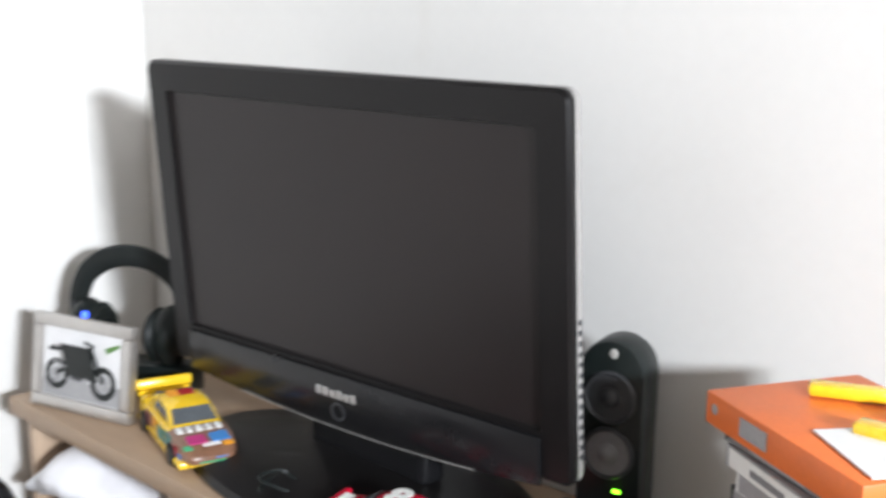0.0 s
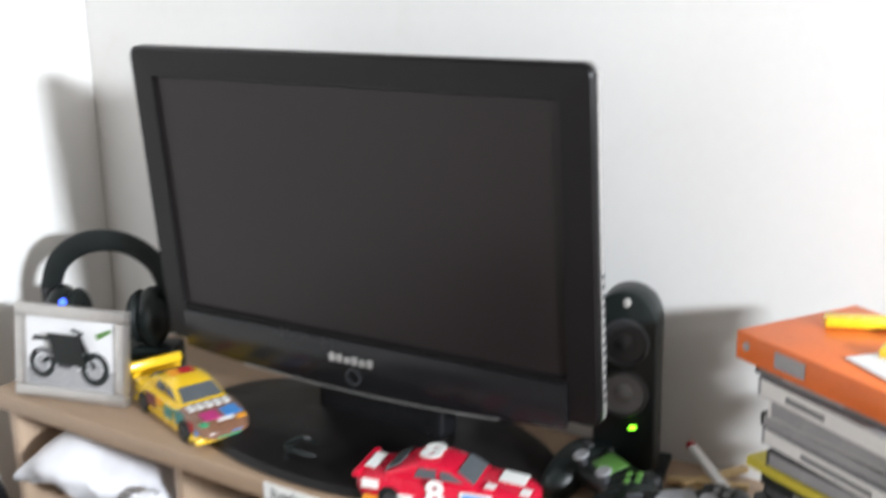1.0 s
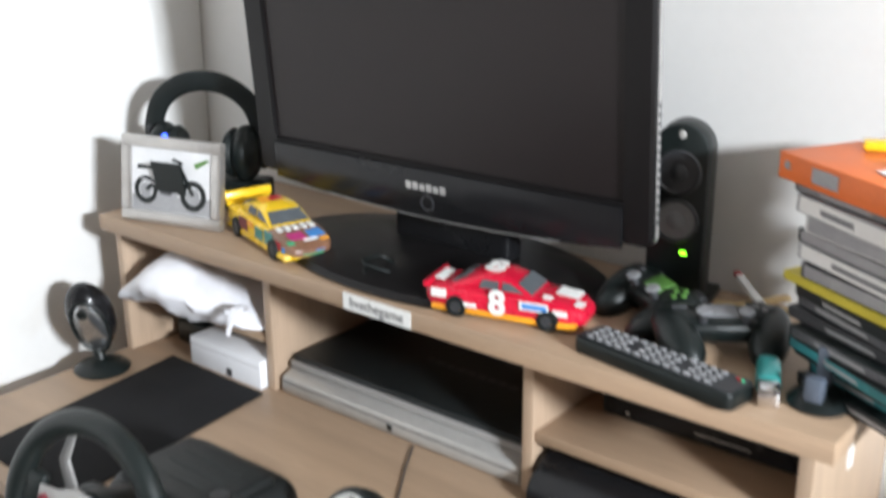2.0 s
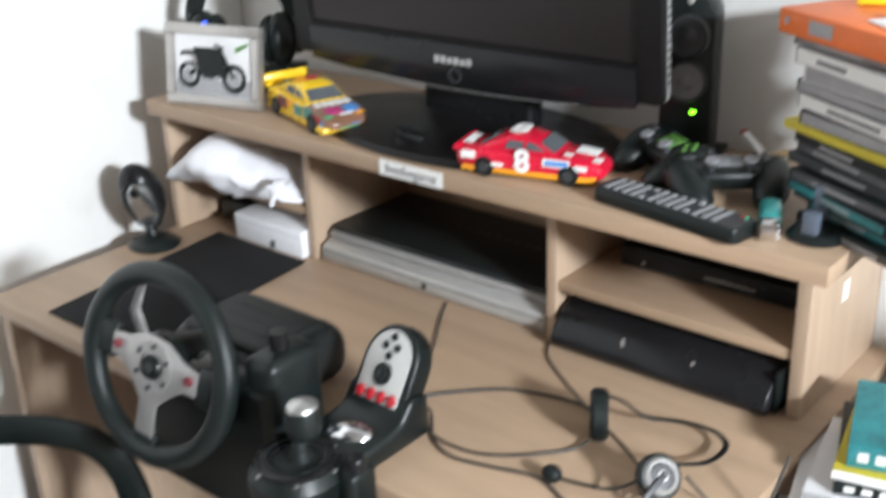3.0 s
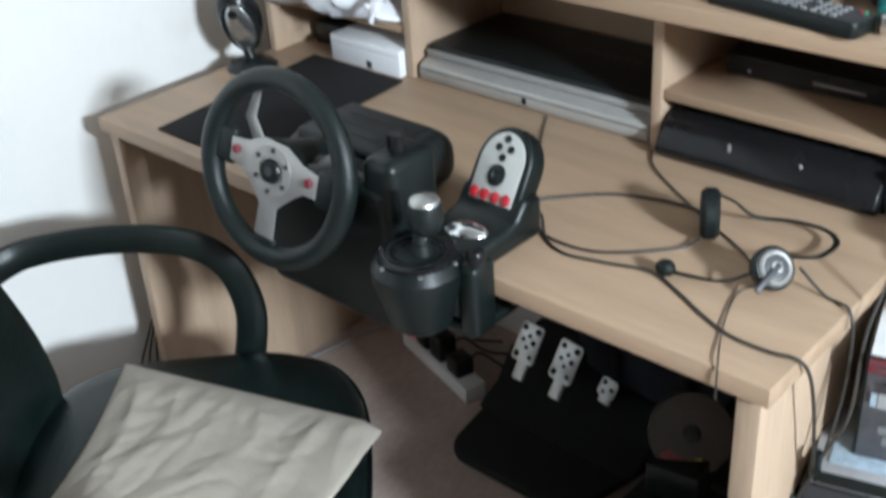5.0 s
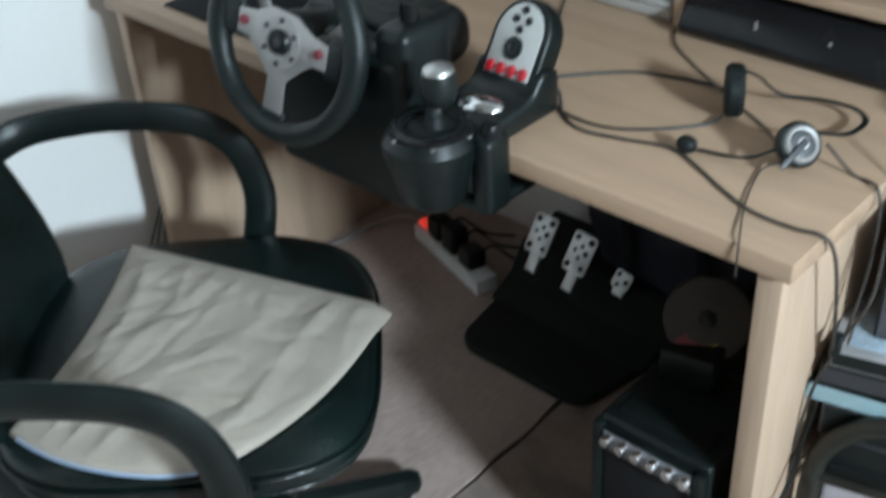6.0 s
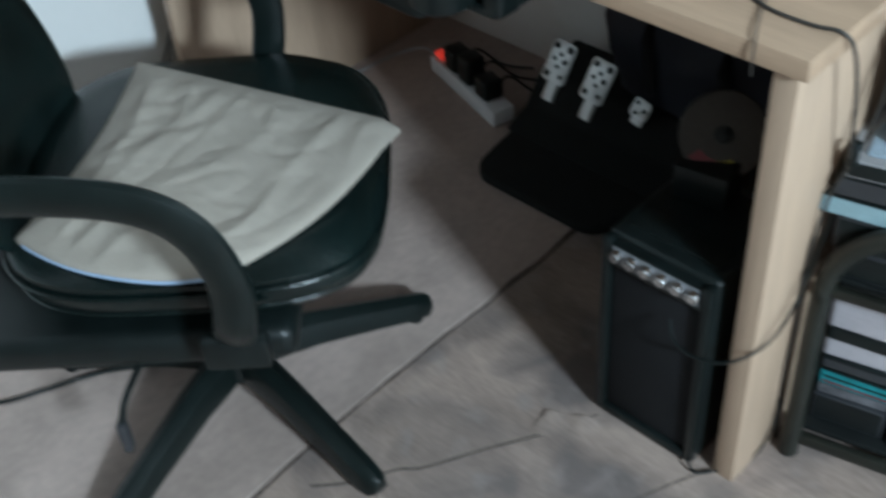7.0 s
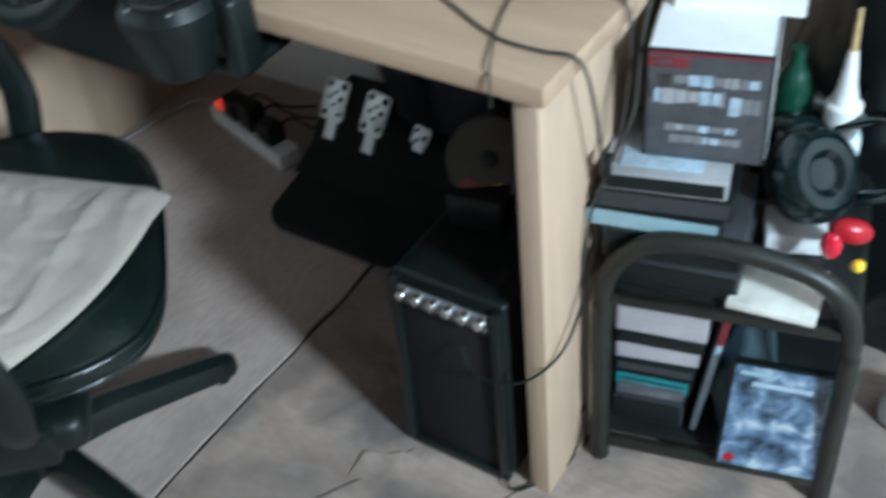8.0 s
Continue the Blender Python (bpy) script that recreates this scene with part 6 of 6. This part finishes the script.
for nm, lb, h, cv, pg, fr2, dx, w_, d, rz in pile:
    slab(nm, lb, "disc case", RM @ pose(dx, -0.005 + 0.02, z, 0, 0, rz), w_, d, h - 0.0006, cv, pg, fr2, "pile on the rack")
    z += h
slab("printed_card", "pale blue printed card on the pile", "card", RM @ pose(0.012, 0.03, z, 0, 0, 2), 0.10, 0.07, 0.002, PALEBLUE)
set_m = RM @ pose(0.034, 0.055, z + 0.0022, 0, 0, 2)
bs = slab("boxed_set", "dark boxed set with pale pictures and red label", "boxed set", set_m, 0.145, 0.16, 0.150, BLACK, None, SLATE)
for x0, z0, x1, z1, mt in ((0.004, 0.128, 0.05, 0.141, MAROON), (0.009, 0.131, 0.030, 0.138, GREYC), (0.006, 0.086, 0.030, 0.118, PICTURES), (0.004, 0.145, 0.141, 0.1485, MAROON)):
    part("printed_patch", rbox(bm_new(), x0, -0.0016, z0, x1, -0.0009, z1, 0), mt, bs)
for row, (zr, hr, xa, xb) in enumerate(((0.104, 0.016, 0.034, 0.130), (0.078, 0.022, 0.012, 0.092), (0.066, 0.030, 0.098, 0.134), (0.040, 0.012, 0.026, 0.108), (0.024, 0.012, 0.032, 0.116))):
    x = xa
    while x < xb:
        w_ = 0.006 + 0.010 * random.random()
        dz = hr * 0.25 * random.random()
        part("lettering_bar", rbox(bm_new(), x, -0.0017, zr + dz, min(x + w_, xb), -0.0010, zr + hr - 0.5 * dz, 0, 1, Matrix.Translation((x, 0, zr)) @ pose(0, 0, 0, 0, 3 - 6 * random.random()) @ Matrix.Translation((-x, 0, -zr))), (GREYC, MIDGREY, PALEBLUE)[(row + int(x * 400)) % 3], bs)
        x += w_ + 0.0015
part("top_sheet", rbox(bm_new(), 0.004, 0.004, 0.1495, 0.141, 0.156, 0.1516, 0.0004, 1), PAPER, bs, "bright white top")
part("edge_label", rbox(bm_new(), 0.1445, 0.01, 0.004, 0.1457, 0.15, 0.146, 0), WHITE, bs)
z += 0.1525
for nm, lb, h, cv, pg, fr2, dx, dy, w_, d, rz in (
        ("book", "thick white paged book on the pile", 0.030, CARD, PAPER, WHITE, 0.050, 0.150, 0.15, 0.19, 1),
        ("book", "white book in the pile", 0.018, CARD, PAPER, GREYC, 0.064, 0.160, 0.15, 0.19, -3),
        ("book", "black book with pale lettering bars in the pile", 0.020, BLACK, PAPER, BLACK, 0.098, 0.170, 0.15, 0.19, 4),
        ("book", "yellow spined book in the pile", 0.012, YELC, PAPER, WHITE, 0.094, 0.172, 0.16, 0.18, -2),
        ("book", "teal hardback book on top of the pile", 0.032, TEALC, PAPER, TEALC, 0.108, 0.185, 0.16, 0.16, 3)):
    bk = slab(nm, lb, "book", RM @ pose(dx, dy, z, 0, 0, rz), w_, d, h - 0.0006, cv, pg, fr2, "books on the rack")
    if fr2 in (BLACK, TEALC):
        for q in range(6):
            part("lettering_bar", rbox(bm_new(), 0.012 + 0.02 * q, -0.0018, h * 0.3, 0.024 + 0.02 * q, -0.0011, h * 0.68, 0), WHITE, bk)
    z += h


def big_headphones():
    hp = thing("over_ear_headphones", "large black headphones with a glossy ear cup on the rack", "headphones", (1.515, 0.335, 0.3425), 30)
    for y, r in ((-0.03, 1.0), (0.06, 0.95)):
        m = pose(-0.02, y, 0.125 if y < 0 else 0.085, 54, 0, 34)
        cup = part("ear_cup", lathe(bm_new(), [(0, 0.010), (0.020, 0.011), (0.030, 0.019), (0.044, 0.020), (0.056, 0.010), (0.062, -0.004), (0.058, -0.016), (0, -0.016)], m, 32), CUPSKIN, hp)
        part("trim_ring", lathe(bm_new(), [(0.048, 0.0175), (0.054, 0.0125), (0.056, 0.0145), (0.050, 0.0205)], m, 32), CUPSKIN, cup)
        part("ear_pad", lathe(bm_new(), [(0.02, -0.016), (0.055, -0.016), (0.060, -0.026), (0.054, -0.036), (0.02, -0.034)], m, 28), RUBBER, cup)
    part("headband", sweep(bm_new(), [(0.03, -0.05, 0.10), (0.07, -0.07, 0.13), (0.095, -0.02, 0.16), (0.085, 0.05, 0.15), (0.03, 0.08, 0.12)], 0.006, 10, 6, rx=0.016), CUPSKIN, hp)
    return hp


big_headphones()
bt = thing("nozzle_bottle", "clear plastic bottle with a white conical nozzle", "bottle", (1.500, 0.435, 0.3425))
part("body", lathe(bm_new(), [(0, 0), (0.027, 0), (0.029, 0.006), (0.029, 0.09), (0.024, 0.11), (0.013, 0.12), (0, 0.12)]), GLASSY, bt)
part("collar", lathe(bm_new(), [(0, 0.12), (0.024, 0.12), (0.024, 0.145), (0.018, 0.15), (0, 0.15)]), WHITE, bt)
part("nozzle", lathe(bm_new(), [(0, 0.15), (0.018, 0.15), (0.012, 0.175), (0.006, 0.225), (0, 0.225)]), WHITE, bt)
part("tip", cyl(bm_new(), 0.0045, 0.0035, 0.06, Matrix.Translation((0, 0, 0.2245)), 12), GOLD, bt)
gs_ = thing("green_bottle", "dark green bottle behind the boxed set", "bottle", (1.425, 0.455, 0.3425))
part("body", lathe(bm_new(), [(0, 0), (0.028, 0), (0.03, 0.006), (0.03, 0.14), (0.02, 0.165), (0.011, 0.18), (0.011, 0.20), (0, 0.20)]), GREENP2, gs_)
for nm, lb, cat, m, dims, mt in (
        ("paperback", "bright cream paperback lying on the rack", "book", RM @ pose(0.157, -0.004, 0.3428, 0, 0, -6), (0.110, 0.098, 0.012), CREAMC),
        ("white_adapter", "white plastic adapter lying on the rack", "adapter", RM @ pose(0.192, 0.112, 0.3428, 0, 0, 8), (0.078, 0.066, 0.03), CARD),
        ("tray", "dark grey plastic tray on the rack", "tray", RM @ pose(0.165, 0.235, 0.3428, 0, 0, 0), (0.13, 0.1, 0.02), DKGREY)):
    o = new(nm)
    o.matrix_world = m
    tagged(o, lb, cat)
    part("body", rbox(bm_new(), 0, 0, 0, *dims, 0.002), mt, o)
toy = thing("toy_flower", "small red plastic toy with yellow knob", "toy", (1.572, 0.262, 0.3785))
part("petal", ball(bm_new(), 0.028, 0.016, 0.018, pose(0, 0.01, 0.040, 15, 20, 30), 18), REDBTN, toy)
part("petal", ball(bm_new(), 0.014, 0.011, 0.022, pose(-0.018, -0.006, 0.0225, 0, 0, 0), 14), RED, toy)
part("knob", ball(bm_new(), 0.009, 0.009, 0.009, Matrix.Translation((0.020, -0.014, 0.0095)), 14), YELLOW, toy)

def refuse_sack():
    sk = thing("refuse_sack", "bulging black plastic sack standing behind the rack", "sack", (1.62, 0.592, 0))
    bm = bm_new()
    nz, na = 40, 60
    rings = []
    for i in range(nz + 1):
        t = i / nz
        g = (0.80 + 0.28 * math.sin(math.pi * min(1.0, t * 1.15 + 0.08))) * (1 - max(0, t - 0.86) * 3.5)
        ring = []
        for k in range(na):
            a = 2 * math.pi * k / na
            p = Vector((0.235 * g * math.cos(a), 0.098 * g * math.sin(a), 0.002 + 0.86 * t))
            c = noise.noise(p * 9) * 0.018 - abs(noise.noise(Vector((p.x * 20, p.y * 20, p.z * 9)))) * 0.018
            p += Vector((math.cos(a), 0.4 * math.sin(a), 0)) * c
            p.y = min(p.y, 0.118)
            ring.append(p)
        rings.append(ring)
    skin(bm, rings)
    part("film", bm, SACK, sk, sharp=1.2)
    part("tied_neck", lathe(bm_new(), [(0.0, 0.84), (0.05, 0.85), (0.03, 0.875), (0.045, 0.905), (0.02, 0.91), (0.0, 0.91)], Matrix(), 20), SACK, sk)
    return sk


refuse_sack()

def soft_bundle(name, label, category, m, rx, ry, h, material, seed):
    """A slumped bag: a lumpy closed skin, flat below and creased."""
    ob = new(name)
    ob.matrix_world = m
    tagged(ob, label, category)
    bm = bm_new()
    rings = []
    for i in range(29):
        t = i / 28
        g = max(0.03, (0.86 + 0.16 * math.sin(3.0 * t + 0.4)) * (1 - max(0.0, t - 0.55) ** 2 * 3.9))
        ring = []
        for k in range(44):
            a = 2 * math.pi * k / 44
            p = Vector((rx * g * math.cos(a), ry * g * math.sin(a), h * t))
            c = 0.020 * noise.noise(Vector((p.x * 13 + seed, p.y * 13, p.z * 10))) - 0.016 * abs(noise.noise(Vector((p.x * 26, p.y * 26 + seed, p.z * 12))))
            ring.append(p + Vector((math.cos(a) * c, 0.6 * math.sin(a) * c, 0.5 * c * min(1, 3 * t))))
        rings.append(ring)
    skin(bm, rings)
    part("fabric", bm, material, ob, sharp=1.2)
    return ob


hold = soft_bundle("holdall", "dark blue soft holdall slumped in the shade under the desk", "bag", pose(0.80, 0.605, 0.1285), 0.205, 0.060, 0.40, NAVYCLOTH, 2.0)
for x in (-0.07, 0.09):
    part("strap", sweep(bm_new(), [(x, -0.058, 0.03), (x, -0.068, 0.14), (x + 0.01, -0.066, 0.24), (x + 0.03, -0.040, 0.36)], 0.003, 8, 5, rx=0.012), MATC, hold)
soft_bundle("cloth_bundle", "dark teal cloth bundle stuffed in the rack", "cloth", RM @ pose(0.183, 0.098, 0.0565), 0.040, 0.080, 0.215, TEALCLOTH, 5.0)
soft_bundle("carrier_bag", "small white carrier bag lying beside the rack", "bag", pose(1.700, 0.395, 0.001, 0, 0, 25), 0.062, 0.05, 0.085, BAG, 8.0)

# cables by the west wall and on the rack
wlc = thing("wall_cable", "loose black cables beside the desk panel", "cable", (-0.03, 0.0, 0))
for k in range(3):
    wpart("cord", sweep(bm_new(), [(-0.03, 0.05 + 0.01 * k, 0.002), (-0.035, 0.03 - 0.02 * k, 0.12), (-0.03, 0.04 - 0.01 * k, 0.22), (-0.028, 0.075, 0.30), (-0.03, 0.11, 0.26 - 0.04 * k)], 0.0022, 6, 6), BLACK, wlc)
flc = thing("floor_cable", "black cable trailing over the floor by the chair", "cable", (0.35, -0.6, 0))
wpart("cord", sweep(bm_new(), [(0.20, -0.78, 0.004), (0.27, -0.69, 0.004), (0.332, -0.617, 0.004), (0.360, -0.560, 0.004), (0.397, -0.478, 0.004), (0.45, -0.40, 0.004), (0.47, -0.30, 0.004), (0.40, -0.12, 0.004), (0.33, 0.10, 0.004)], 0.0035, 6, 6), BLACK, flc)
rcab = thing("rack_cables", "black cables hanging down between desk and rack", "cable", (1.295, 0.12, 0))
wpart("plug_end", rbox(bm_new(), 1.300, 0.12, 0.512, 1.312, 0.135, 0.545, 0.003, 2), BLACK, rcab)
wpart("cord", sweep(bm_new(), [(1.306, 0.128, 0.512), (1.292, 0.118, 0.46), (1.284, 0.110, 0.36), (1.288, 0.108, 0.25), (1.282, 0.11, 0.14), (1.285, 0.12, 0.006)], 0.0022, 6, 6), CABLE, rcab)
wpart("cord", sweep(bm_new(), [(1.312, 0.135, 0.54), (1.33, 0.15, 0.60), (1.318, 0.2, 0.69), (1.325, 0.26, 0.78)], 0.0022, 6, 6), CABLE, rcab)
